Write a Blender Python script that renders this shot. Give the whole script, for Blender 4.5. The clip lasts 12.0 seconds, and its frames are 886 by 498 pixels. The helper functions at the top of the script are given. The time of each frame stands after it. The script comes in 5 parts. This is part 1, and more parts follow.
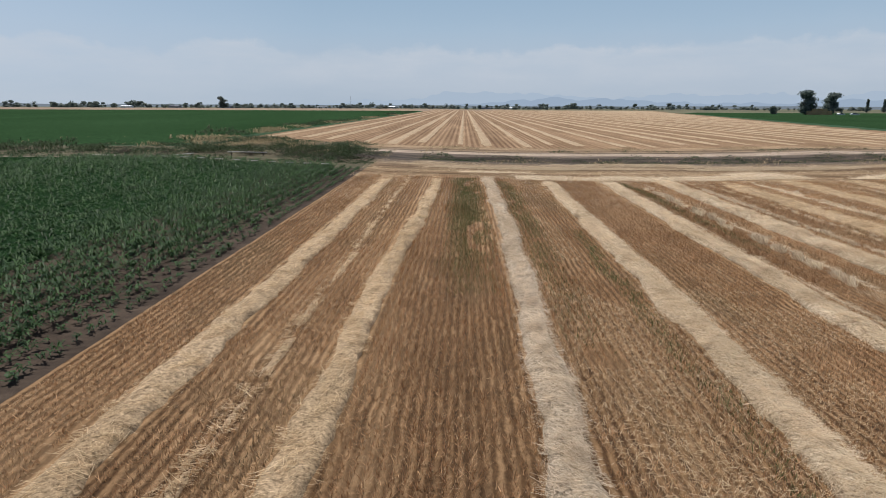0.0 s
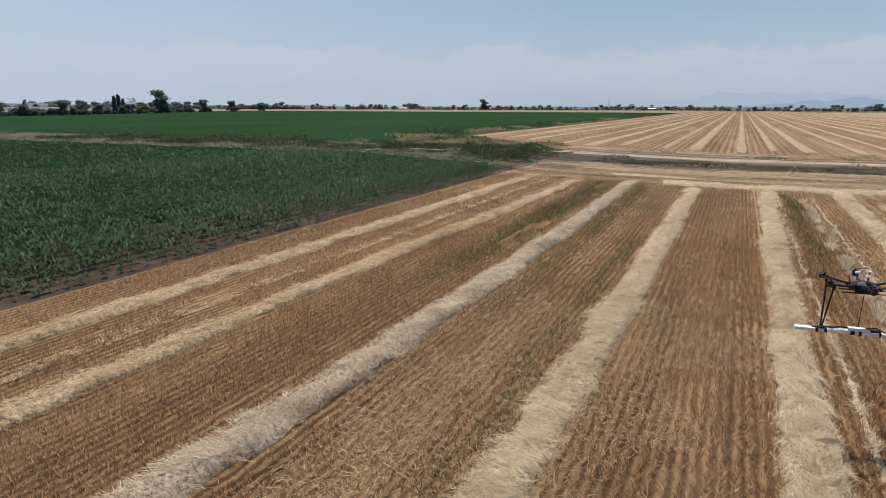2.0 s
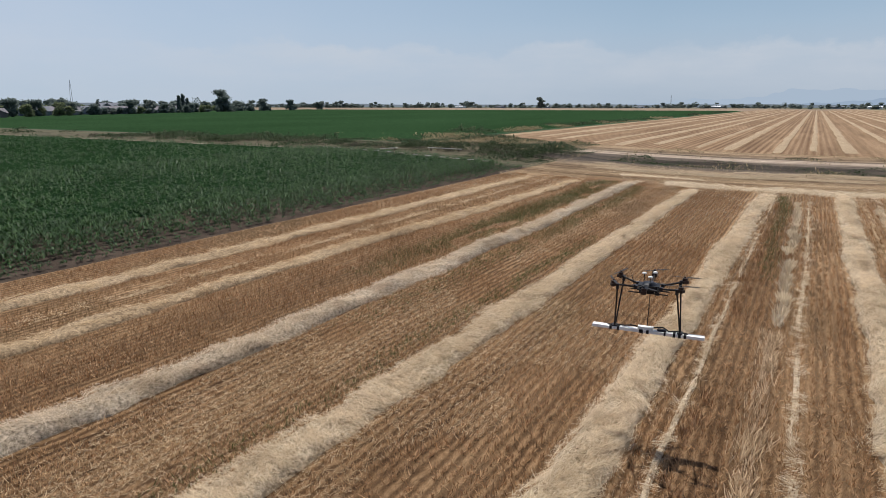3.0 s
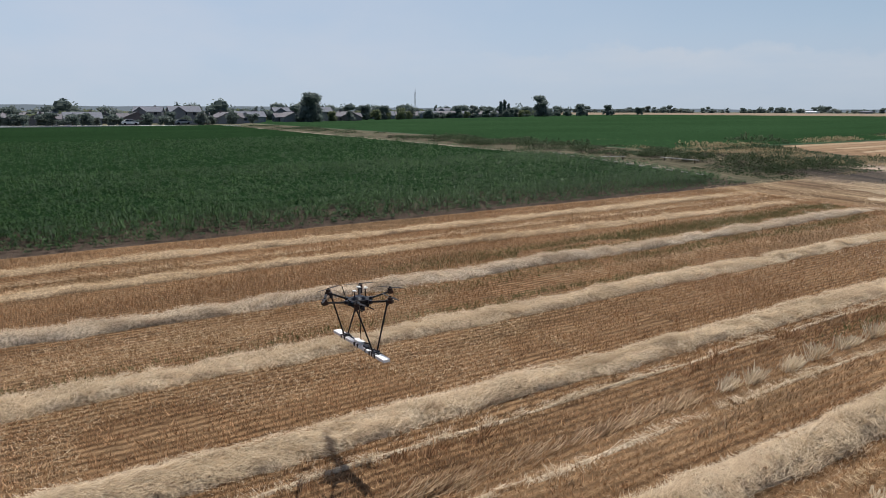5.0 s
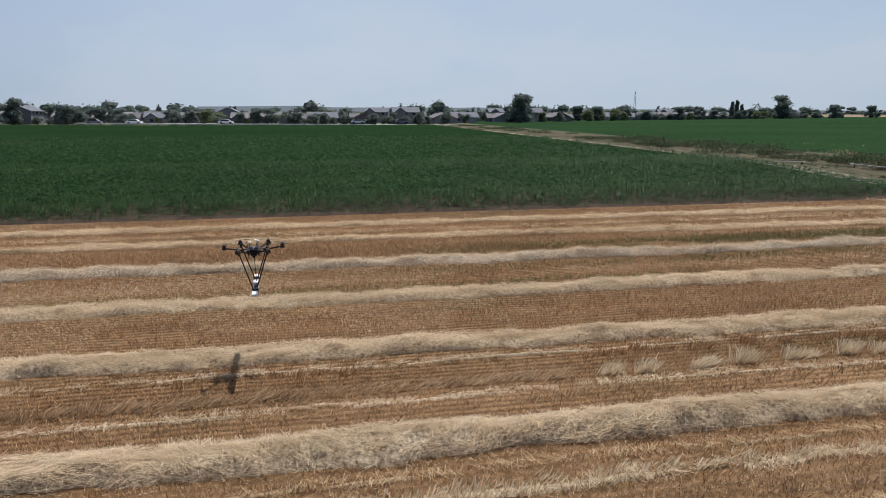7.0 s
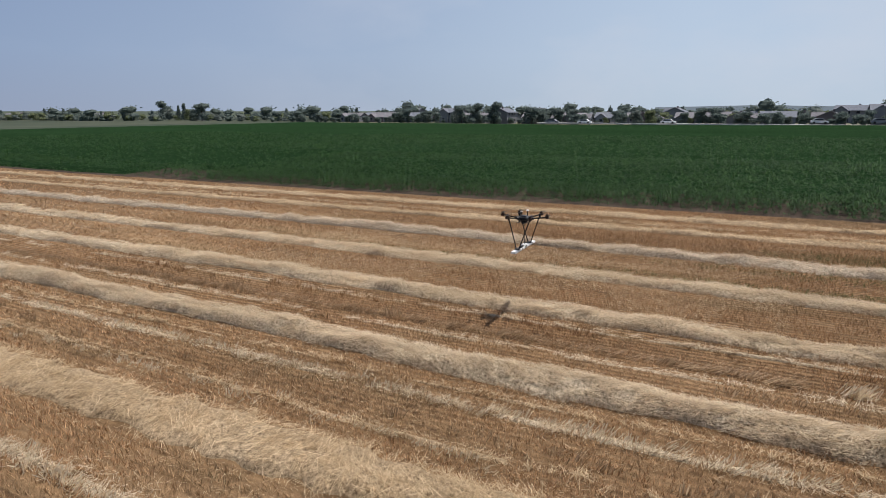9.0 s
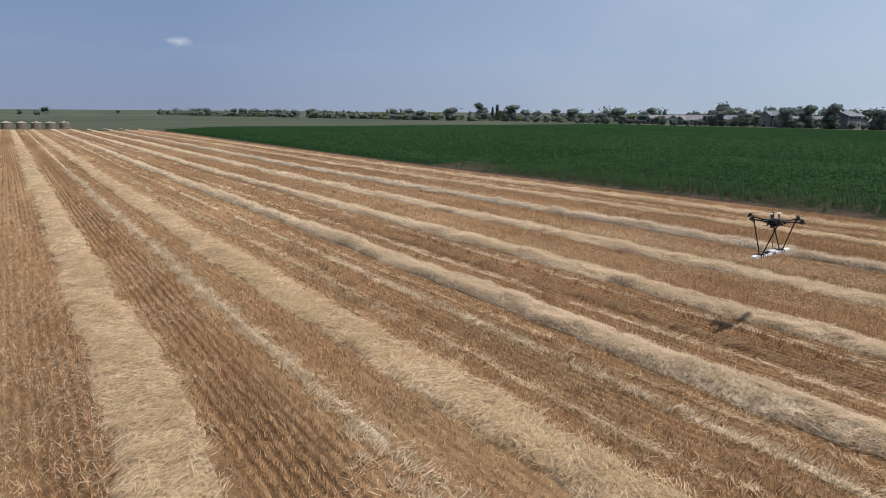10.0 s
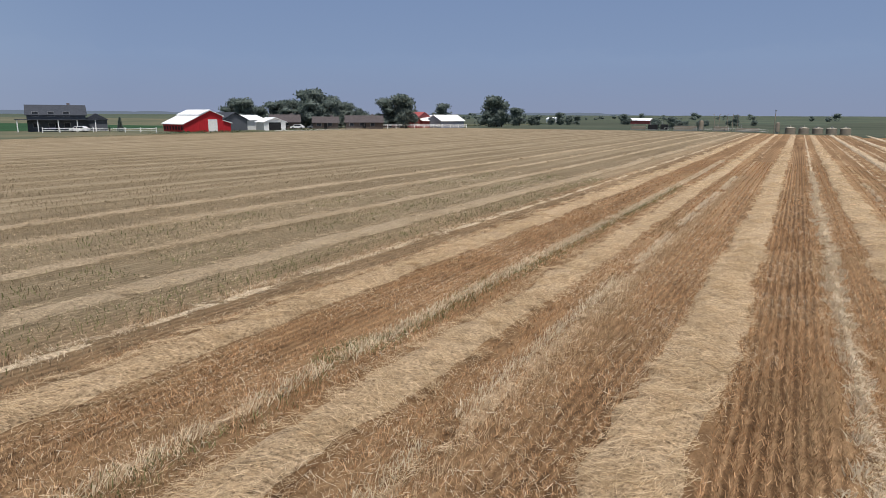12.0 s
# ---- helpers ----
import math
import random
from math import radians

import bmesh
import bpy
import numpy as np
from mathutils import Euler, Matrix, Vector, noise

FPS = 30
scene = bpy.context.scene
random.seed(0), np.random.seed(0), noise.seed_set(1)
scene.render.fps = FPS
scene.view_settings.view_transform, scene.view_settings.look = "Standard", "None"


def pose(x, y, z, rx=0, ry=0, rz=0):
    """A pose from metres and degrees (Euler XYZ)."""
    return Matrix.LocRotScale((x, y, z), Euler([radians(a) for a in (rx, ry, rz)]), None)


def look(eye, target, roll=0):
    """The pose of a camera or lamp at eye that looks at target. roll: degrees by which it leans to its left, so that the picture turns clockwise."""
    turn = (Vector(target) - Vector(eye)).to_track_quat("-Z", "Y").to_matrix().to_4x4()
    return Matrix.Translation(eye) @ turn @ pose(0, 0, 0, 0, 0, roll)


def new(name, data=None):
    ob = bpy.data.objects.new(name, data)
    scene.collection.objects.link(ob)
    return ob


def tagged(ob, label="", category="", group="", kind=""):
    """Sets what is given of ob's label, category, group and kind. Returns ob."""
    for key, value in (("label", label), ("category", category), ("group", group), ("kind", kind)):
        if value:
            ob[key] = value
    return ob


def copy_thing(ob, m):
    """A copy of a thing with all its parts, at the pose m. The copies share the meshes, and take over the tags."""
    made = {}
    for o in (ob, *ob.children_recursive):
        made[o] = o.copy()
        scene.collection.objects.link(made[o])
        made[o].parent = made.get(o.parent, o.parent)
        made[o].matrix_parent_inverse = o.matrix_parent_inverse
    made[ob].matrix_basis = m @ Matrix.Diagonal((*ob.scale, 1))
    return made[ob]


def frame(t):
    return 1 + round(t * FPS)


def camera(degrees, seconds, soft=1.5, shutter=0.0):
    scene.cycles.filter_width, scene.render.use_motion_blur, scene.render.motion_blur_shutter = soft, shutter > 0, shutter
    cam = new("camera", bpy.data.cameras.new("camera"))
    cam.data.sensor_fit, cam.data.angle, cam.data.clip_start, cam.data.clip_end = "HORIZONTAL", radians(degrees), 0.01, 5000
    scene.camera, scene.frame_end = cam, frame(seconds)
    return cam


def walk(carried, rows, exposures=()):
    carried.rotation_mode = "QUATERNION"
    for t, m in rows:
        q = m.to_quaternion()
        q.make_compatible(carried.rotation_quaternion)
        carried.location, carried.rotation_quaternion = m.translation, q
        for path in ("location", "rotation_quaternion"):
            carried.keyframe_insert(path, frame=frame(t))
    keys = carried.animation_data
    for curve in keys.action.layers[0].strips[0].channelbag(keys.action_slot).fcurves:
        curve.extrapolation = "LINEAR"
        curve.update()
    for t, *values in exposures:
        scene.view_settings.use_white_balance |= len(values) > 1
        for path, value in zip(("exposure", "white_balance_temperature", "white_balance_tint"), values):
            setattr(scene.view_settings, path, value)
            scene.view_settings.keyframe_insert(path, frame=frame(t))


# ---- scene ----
cam = camera(70.61, 12.0, soft=0.65)
PATH = [
    (0, (0.215, -2.674, 5.199), (0.152, -0.722, 4.766), 0.21),
    (0.5, (2.292, -2.482, 5.167), (2.220, -0.531, 4.735), 0.13),
    (1, (4.372, -2.255, 5.090), (4.287, -0.304, 4.661), 0.02),
    (1.5, (6.329, -2.225, 5.076), (5.921, -0.315, 4.647), 0.24),
    (2, (8.366, -2.141, 5.123), (7.543, -0.370, 4.693), 0.25),
    (2.5, (10.347, -1.782, 5.138), (9.397, -0.075, 4.710), 0.07),
    (2.7, (11.124, -1.619, 5.189), (10.158, 0.078, 4.757), 0.11),
    (4.3, (16.859, 3.570, 5.451), (15.519, 4.992, 5.023), 0.37),
    (4.5, (17.524, 3.946, 5.459), (16.049, 5.226, 5.031), 0.39),
    (5, (19.124, 5.092, 5.470), (17.449, 6.100, 5.044), 0.34),
    (5.5, (20.479, 6.397, 5.462), (18.768, 7.340, 5.036), 0.39),
    (6, (21.660, 7.815, 5.441), (19.935, 8.734, 5.016), 0.40),
    (6.5, (22.620, 9.087, 5.428), (20.818, 9.844, 5.002), 0.47),
    (7, (23.418, 10.283, 5.371), (21.500, 10.655, 4.944), 0.50),
    (7.5, (23.950, 11.300, 5.269), (21.996, 11.311, 4.843), 0.55),
    (7.7, (24.043, 11.743, 5.215), (22.093, 11.615, 4.792), 0.31),
    (9.3, (25.068, 15.059, 5.192), (23.460, 13.951, 4.762), 0.10),
    (9.5, (24.994, 15.435, 5.137), (23.477, 14.203, 4.709), 0.25),
    (10, (24.543, 16.171, 4.942), (23.435, 14.562, 4.516), 0.38),
    (10.3, (24.198, 16.588, 4.857), (23.487, 14.768, 4.431), 0.37),
    (10.5, (23.952, 16.902, 4.811), (23.528, 14.993, 4.388), 0.33),
    (11, (23.159, 17.384, 4.716), (23.350, 15.438, 4.296), 0.25),
    (11.5, (22.395, 17.601, 4.700), (22.990, 15.739, 4.280), 0.18),
    (12, (21.841, 17.279, 4.687), (22.795, 15.571, 4.269), 0.25),
]
walk(cam, [(t, look(eye, target, roll)) for t, eye, target, roll in PATH], [(0, -0.14), (7.5, -0.15), (10, -0.08), (12, -0.12)])

# ---- world and light ----
SUN_DIR = Vector((-0.220, 0.262, 0.940))
world = bpy.data.worlds.new("sky")
scene.world = world
world.use_nodes = True
wn = world.node_tree
sky = wn.nodes.new("ShaderNodeTexSky")
sky.sky_type = "NISHITA"
sky.sun_disc = False
sky.sun_elevation = radians(70)
sky.sun_rotation = radians(320)
sky.dust_density = 2.0
wn.links.new(sky.outputs[0], wn.nodes["Background"].inputs[0])
wn.nodes["Background"].inputs[1].default_value = 0.08
sun_data = bpy.data.lights.new("sun", "SUN")
sun_data.energy = 4.9
sun_data.angle = radians(0.6)
sun_data.color = (1.0, 0.965, 0.92)
sun = new("sun", sun_data)
sun.matrix_world = look(SUN_DIR * 100, (0, 0, 0))


# ---- materials ----
class Mat:
    """A small builder of node materials."""

    def __init__(self, name, rough=0.8, spec=0.2):
        self.m = bpy.data.materials.new(name)
        self.m.use_nodes = True
        self.t = self.m.node_tree
        self.b = self.t.nodes["Principled BSDF"]
        self.b.inputs["Roughness"].default_value = rough
        self.b.inputs["Specular IOR Level"].default_value = spec

    def node(self, kind, **values):
        n = self.t.nodes.new("ShaderNode" + kind)
        for k, v in values.items():
            n.inputs[k.replace("_", " ")].default_value = v
        return n

    def link(self, a, b):
        self.t.links.new(a, b)

    def place(self, scale=(1, 1, 1)):
        co = self.node("NewGeometry").outputs["Position"]
        mp = self.node("Mapping")
        mp.inputs["Scale"].default_value = scale
        self.link(co, mp.inputs["Vector"])
        return mp.outputs[0]

    def noise(self, scale, stretch=(1, 1, 1), detail=4.0, rough=0.6):
        n = self.node("TexNoise", Scale=scale, Detail=detail, Roughness=rough)
        self.link(self.place(stretch), n.inputs["Vector"])
        return n.outputs["Fac"]

    def island(self):
        return self.node("NewGeometry").outputs["Random Per Island"]

    def each(self):
        return self.node("ObjectInfo").outputs["Random"]

    def ramp(self, fac, *stops):
        r = self.t.nodes.new("ShaderNodeValToRGB")
        e = r.color_ramp.elements
        while len(e) < len(stops):
            e.new(0.5)
        for k, (p, c) in zip(e, stops):
            k.position, k.color = p, (*c, 1)
        self.link(fac, r.inputs[0])
        return r.outputs[0]

    def mix(self, fac, a, b, how="MIX"):
        n = self.t.nodes.new("ShaderNodeMix")
        n.data_type, n.blend_type = "RGBA", how
        for value, k in ((fac, 0), (a, 6), (b, 7)):
            if isinstance(value, (int, float)):
                n.inputs[k].default_value = value
            elif isinstance(value, tuple):
                n.inputs[k].default_value = (*value, 1)
            else:
                self.link(value, n.inputs[k])
        return n.outputs[2]

    def color(self, c):
        if isinstance(c, tuple):
            self.b.inputs["Base Color"].default_value = (*c, 1)
        else:
            self.link(c, self.b.inputs["Base Color"])
        return self

    def thin(self, c, share):
        """Lets light through, as thin leaves and straws do."""
        tr = self.node("BsdfTranslucent")
        self.link(c, tr.inputs["Color"])
        mx = self.node("MixShader")
        mx.inputs[0].default_value = share
        self.link(self.b.outputs[0], mx.inputs[1])
        self.link(tr.outputs[0], mx.inputs[2])
        self.link(mx.outputs[0], self.t.nodes["Material Output"].inputs["Surface"])
        return self

    def bump(self, fac, strength=0.5, distance=0.05):
        n = self.node("Bump", Strength=strength, Distance=distance)
        self.link(fac, n.inputs["Height"])
        self.link(n.outputs[0], self.b.inputs["Normal"])
        return self


def plain(name, c, rough=0.7, metal=0.0, vary=0.15, scale=3.0):
    """A painted or plain surface with light soiling."""
    m = Mat(name, rough)
    dark = tuple(v * (1 - vary) for v in c)
    lite = tuple(min(1, v * (1 + vary)) for v in c)
    m.color(m.ramp(m.noise(scale, detail=6), (0.3, dark), (0.7, lite)))
    m.b.inputs["Metallic"].default_value = metal
    m.bump(m.noise(scale * 20, detail=2), 0.15, 0.01)
    return m.m


def straw_mat(name, lo, hi, patchy=False, through_straw=0.2):
    m = Mat(name, 0.75, 0.12)
    c = m.ramp(m.island(), (0.0, lo), (0.55, tuple((a + b) / 2 for a, b in zip(lo, hi))), (1.0, hi))
    c = m.mix(1.0, c, m.ramp(m.noise(0.7, (1, 0.35, 1)), (0.35, (0.82, 0.80, 0.76)), (0.65, (1.0, 1.0, 1.0))), "MULTIPLY")
    if patchy:
        c = m.mix(m.ramp(m.noise(0.33, (1, 0.3, 1), 3), (0.52, (0, 0, 0)), (0.66, (0.6, 0.6, 0.6))), c, (0.27, 0.225, 0.135))
    m.color(c).thin(c, through_straw)
    return m.m


def mound_mat(name, lo, hi):
    m = Mat(name, 0.85, 0.2)
    # lo also paints the shade in crevices between the straws
    a = m.ramp(m.noise(14, (1, 1, 1), 6, 0.75), (0.36, lo), (0.64, hi))
    b = m.ramp(m.noise(0.5, (1, 0.4, 1)), (0.35, (0.82, 0.80, 0.76)), (0.65, (1, 1, 1)))
    m.color(m.mix(1.0, a, b, "MULTIPLY"))
    m.bump(m.noise(30, (1, 1, 1), 5, 0.7), 0.8, 0.06)
    return m.m


def field_mat(name, dark, mid, lite, row=0.26, aged=None):
    """Stubble ground: drill rows along y, litter, spread chaff and patches; aged: colours of the weathered east."""
    m = Mat(name, 0.9, 0.15)
    sep = m.node("SeparateXYZ")
    m.link(m.node("NewGeometry").outputs["Position"], sep.inputs[0])

    def math_node(how, a, b, add=0.0):
        n = m.node("Math")
        n.operation = how
        for k, v in enumerate((a, b, add)):
            if isinstance(v, (int, float)):
                n.inputs[k].default_value = v
            else:
                m.link(v, n.inputs[k])
        return n.outputs[0]

    wob = math_node("MULTIPLY_ADD", math_node("SUBTRACT", m.noise(1.4, (1, 1, 1), 4), 0.5), 0.20, sep.outputs[0])
    sine = math_node("SINE", math_node("MULTIPLY", wob, math.tau / row), 0.0)
    ridge_line = math_node("MULTIPLY_ADD", sine, 0.5, 0.5)
    tufts = math_node("MULTIPLY_ADD", m.noise(7, (1, 0.55, 1), 4, 0.7), 1.1, ridge_line)
    rows = m.ramp(math_node("MULTIPLY", tufts, 0.5), (0.34, (0, 0, 0)), (0.68, (1, 1, 1)))
    rows = m.mix(m.ramp(m.noise(0.7, (1, 0.2, 1), 4), (0.50, (0, 0, 0)), (0.70, (0.6, 0.6, 0.6))), rows, (0.45, 0.45, 0.45))
    lanes = m.node("MapRange")
    m.link(math_node("MULTIPLY_ADD", m.noise(0.5, (1, 0.4, 1), 4), 0.5, sep.outputs[0]), lanes.inputs[0])
    lanes.inputs[1].default_value, lanes.inputs[2].default_value = 13.25, 33.25
    cover = ((0, 0), (2, 0.55), (4, 0.5), (4.6, 0.85), (7.8, 0.85), (8.1, 0.1), (9.3, 0.1), (9.6, 0.85), (10.7, 0.8), (11, 0.45), (12.1, 0.5),
             (12.4, 0.85), (14.9, 0.85), (16.4, 0.75), (16.7, 0.5), (18, 0.5), (18.3, 0.85), (19.6, 0.8), (20, 0.45))
    strewn = m.ramp(lanes.outputs[0], *[(d / 20, (k, k, k)) for d, k in cover])
    rows = m.mix(strewn, rows, m.ramp(m.noise(5, (1, 0.3, 1), 6, 0.8), (0.30, (0.2, 0.2, 0.2)), (0.60, (1, 1, 1))))
    litter = m.noise(13, (1, 0.7, 1), 8, 0.82)
    clump = m.noise(3.2, (1, 0.5, 1), 5, 0.7)

    def tone(d, i, h):
        q = m.mix(rows, m.ramp(litter, (0.35, d), (0.7, i)), m.ramp(litter, (0.3, i), (0.68, h)))
        q = m.mix(m.ramp(clump, (0.36, (0.5, 0.5, 0.5)), (0.50, (0, 0, 0))), q, d)
        return m.mix(m.ramp(m.noise(0.42, (1, 0.10, 1), 6, 0.65), (0.50, (0, 0, 0)), (0.70, (0.55, 0.55, 0.55))), q, h)

    c = tone(dark, mid, lite)
    if aged:
        east = math_node("MULTIPLY_ADD", m.noise(0.35, (1, 0.3, 1), 3), 4.0, sep.outputs[0])
        mr = m.node("MapRange")
        m.link(east, mr.inputs[0])
        mr.inputs[1].default_value, mr.inputs[2].default_value = 33.0, 38.0
        c = m.mix(mr.outputs[0], c, tone(*aged))
    wide = m.ramp(m.noise(0.16, (1, 0.25, 1), 5), (0.35, (0.80, 0.78, 0.75)), (0.65, (1.0, 1.0, 1.0)))
    lane = m.ramp(m.noise(0.9, (1, 0.012, 1), 3), (0.38, (0.72, 0.69, 0.66)), (0.62, (1.0, 1.0, 1.0)))
    m.color(m.mix(1.0, m.mix(1.0, c, wide, "MULTIPLY"), lane, "MULTIPLY"))
    m.bump(math_node("MULTIPLY_ADD", tufts, 0.5, litter), 0.9, 0.06)
    return m.m


def earth_mat(name, dark, lite, scale=1.0, streak=(1, 1, 1)):
    m = Mat(name, 0.95, 0.1)
    a = m.ramp(m.noise(1.2 * scale, streak, 8, 0.7), (0.34, dark), (0.66, lite))
    b = m.ramp(m.noise(0.11 * scale, streak, 4), (0.35, (0.75, 0.75, 0.75)), (0.65, (1, 1, 1)))
    m.color(m.mix(1.0, a, b, "MULTIPLY"))
    m.bump(m.noise(6 * scale, streak, 6, 0.7), 0.7, 0.08)
    return m.m


def margin_mat(name):
    """The strip between the two stubble fields: strewn headland, dark ditch, pale track and rusty verge, in uneven streaks along x."""
    m = Mat(name, 0.95, 0.1)
    sep = m.node("SeparateXYZ")
    m.link(m.node("NewGeometry").outputs["Position"], sep.inputs[0])

    def plus(a, b, k):
        n = m.node("Math")
        n.operation = "MULTIPLY_ADD"
        m.link(a, n.inputs[0])
        n.inputs[1].default_value = k
        m.link(b, n.inputs[2])
        return n.outputs[0]

    y = plus(m.noise(0.25, (0.3, 1, 1), 3), sep.outputs[1], 2.6)
    y = plus(m.noise(1.6, (0.16, 1, 1), 4), y, 1.3)
    span = m.node("MapRange")
    m.link(y, span.inputs[0])
    span.inputs[1].default_value, span.inputs[2].default_value = 43.0, 81.0
    tones = ((0, 0.31, 0.205, 0.115), (2.2, 0.36, 0.262, 0.158), (4.4, 0.17, 0.108, 0.062), (6.4, 0.36, 0.265, 0.165), (9.2, 0.15, 0.100, 0.062),
             (11.2, 0.33, 0.250, 0.165), (13.2, 0.19, 0.15, 0.115), (15.5, 0.11, 0.092, 0.076), (18.2, 0.045, 0.04, 0.035), (20, 0.13, 0.108, 0.09),
             (22, 0.07, 0.06, 0.05), (23.8, 0.20, 0.165, 0.135), (24.8, 0.47, 0.39, 0.315), (27.6, 0.45, 0.37, 0.295), (28.6, 0.16, 0.125, 0.095),
             (30.2, 0.34, 0.265, 0.185), (32, 0.19, 0.13, 0.085), (34.5, 0.37, 0.275, 0.18), (38, 0.35, 0.255, 0.16))
    c = m.ramp(span.outputs[0], *[(d / 38, (r, g, b)) for d, r, g, b in tones])
    c = m.mix(1.0, c, m.ramp(m.noise(1.1, (0.13, 1.3, 1), 8, 0.7), (0.34, (0.38, 0.36, 0.34)), (0.66, (1.3, 1.27, 1.25))), "MULTIPLY")
    c = m.mix(1.0, c, m.ramp(m.noise(7, (0.5, 1, 1), 6, 0.75), (0.32, (0.62, 0.6, 0.58)), (0.68, (1.2, 1.2, 1.2))), "MULTIPLY")
    m.color(c).bump(m.noise(3, (0.3, 1, 1), 7, 0.7), 0.9, 0.15)
    return m.m


STUBBLE = field_mat("stubble_ground", (0.066, 0.036, 0.017), (0.258, 0.145, 0.070), (0.510, 0.340, 0.192), 0.19,
                    ((0.150, 0.117, 0.071), (0.265, 0.207, 0.130), (0.400, 0.320, 0.215)))
FIELD_FAR = field_mat("far_stubble", (0.150, 0.086, 0.047), (0.280, 0.172, 0.096), (0.44, 0.312, 0.195), 0.8)
SOIL = earth_mat("field_soil", (0.042, 0.031, 0.024), (0.100, 0.074, 0.056))
MARGIN = margin_mat("field_margin")
TAN_PLAIN = earth_mat("tan_far_field", (0.215, 0.155, 0.110), (0.330, 0.250, 0.180), 0.05, (0.2, 1, 1))
DULL_FIELD = earth_mat("dull_green_field", (0.040, 0.058, 0.040), (0.105, 0.110, 0.076), 0.03, (0.25, 1.2, 1))
ROAD = earth_mat("dirt_road", (0.20, 0.165, 0.125), (0.37, 0.305, 0.24), 0.7, (0.25, 1.5, 1))
BANK = earth_mat("weedy_bank", (0.050, 0.052, 0.032), (0.165, 0.140, 0.090), 1.0, (0.4, 1, 1))
PLAIN = earth_mat("distant_plain", (0.065, 0.085, 0.055), (0.19, 0.165, 0.105), 0.02)
FAR_GREEN = earth_mat("far_green_fields", (0.040, 0.068, 0.048), (0.120, 0.125, 0.085), 0.012)
GREEN = earth_mat("green_crop", (0.020, 0.052, 0.024), (0.040, 0.094, 0.042), 0.6, (1.6, 0.5, 1))
STRAW = straw_mat("straw_pale", (0.58, 0.450, 0.312), (0.98, 0.873, 0.692), False, 0.5)
STRAW_GREY = straw_mat("straw_weathered", (0.48, 0.380, 0.275), (0.98, 0.860, 0.700), False, 0.5)
STRAW_GOLD = straw_mat("straw_gold", (0.43, 0.310, 0.185), (0.96, 0.785, 0.55), False, 0.45)
STRAW_DULL = straw_mat("straw_dull", (0.30, 0.225, 0.140), (0.74, 0.59, 0.41))
MOUND = mound_mat("straw_heap", (0.22, 0.158, 0.100), (0.86, 0.714, 0.525))
MOUND_GREY = mound_mat("straw_heap_weathered", (0.17, 0.130, 0.090), (0.76, 0.635, 0.490))
MOUND_GOLD = mound_mat("straw_heap_gold", (0.18, 0.122, 0.070), (0.70, 0.525, 0.340))
STALK = straw_mat("stubble_stalk", (0.275, 0.150, 0.072), (0.77, 0.500, 0.290), True)
STALK_GREY = straw_mat("stubble_grey", (0.21, 0.162, 0.10), (0.47, 0.375, 0.25))
STALK_MID = straw_mat("stubble_flattened", (0.30, 0.200, 0.115), (0.72, 0.535, 0.345), False, 0.3)
STALK_FLAT = straw_mat("stubble_pressed", (0.25, 0.165, 0.095), (0.80, 0.605, 0.415), False, 0.45)
STALK_PALE = straw_mat("stubble_pale", (0.66, 0.53, 0.36), (0.99, 0.89, 0.71), False, 0.5)
REGROWTH = straw_mat("green_regrowth", (0.115, 0.125, 0.050), (0.26, 0.262, 0.115))


# ---- numpy helpers ----
rng = np.random.default_rng(7)


def vnoise(x, y, seed=0):
    """Smooth value noise, 0 to 1."""
    xi, yi = np.floor(x).astype(np.int64), np.floor(y).astype(np.int64)
    fx, fy = x - xi, y - yi
    fx, fy = fx * fx * (3 - 2 * fx), fy * fy * (3 - 2 * fy)

    def h(a, b):
        n = (a * 374761393 + b * 668265263 + seed * 1442695041) & 0x7FFFFFFF
        n = ((n ^ (n >> 13)) * 1274126177) & 0x7FFFFFFF
        return ((n ^ (n >> 16)) & 0xFFFF) / 65535.0

    a, b, c, d = h(xi, yi), h(xi + 1, yi), h(xi, yi + 1), h(xi + 1, yi + 1)
    return (a * (1 - fx) + b * fx) * (1 - fy) + (c * (1 - fx) + d * fx) * fy


def rise(x, y):
    """The lie of the land: a shallow trough through the near field, rising a little to the north."""
    x, y = np.asarray(x, float), np.asarray(y, float)
    u, v = (np.clip(x, -22, 40) - 12) / 20, (np.clip(y, -40, 60) - 10) / 20
    z = -0.057 * u + 0.155 * v + 0.288 * u * u - 0.006 * u * v + 0.008 * v * v
    z = z + 0.0075 * np.clip(y - 80, 0, 720) + 0.004 * np.maximum(0, y - 800) + 0.002 * np.maximum(0, -y - 500)
    ditch = np.exp(-((y - 60.5) / 2.4) ** 2) * np.clip((x + 7) / 8, 0, 1)
    return z - 0.55 * ditch


def ground_z(x, y):
    x, y = np.asarray(x, float), np.asarray(y, float)
    return rise(x, y) + 0.03 * (vnoise(x * 1.3, y * 0.8, 3) - 0.5) * ((x > -60) & (x < 120) & (y > -120) & (y < 110))


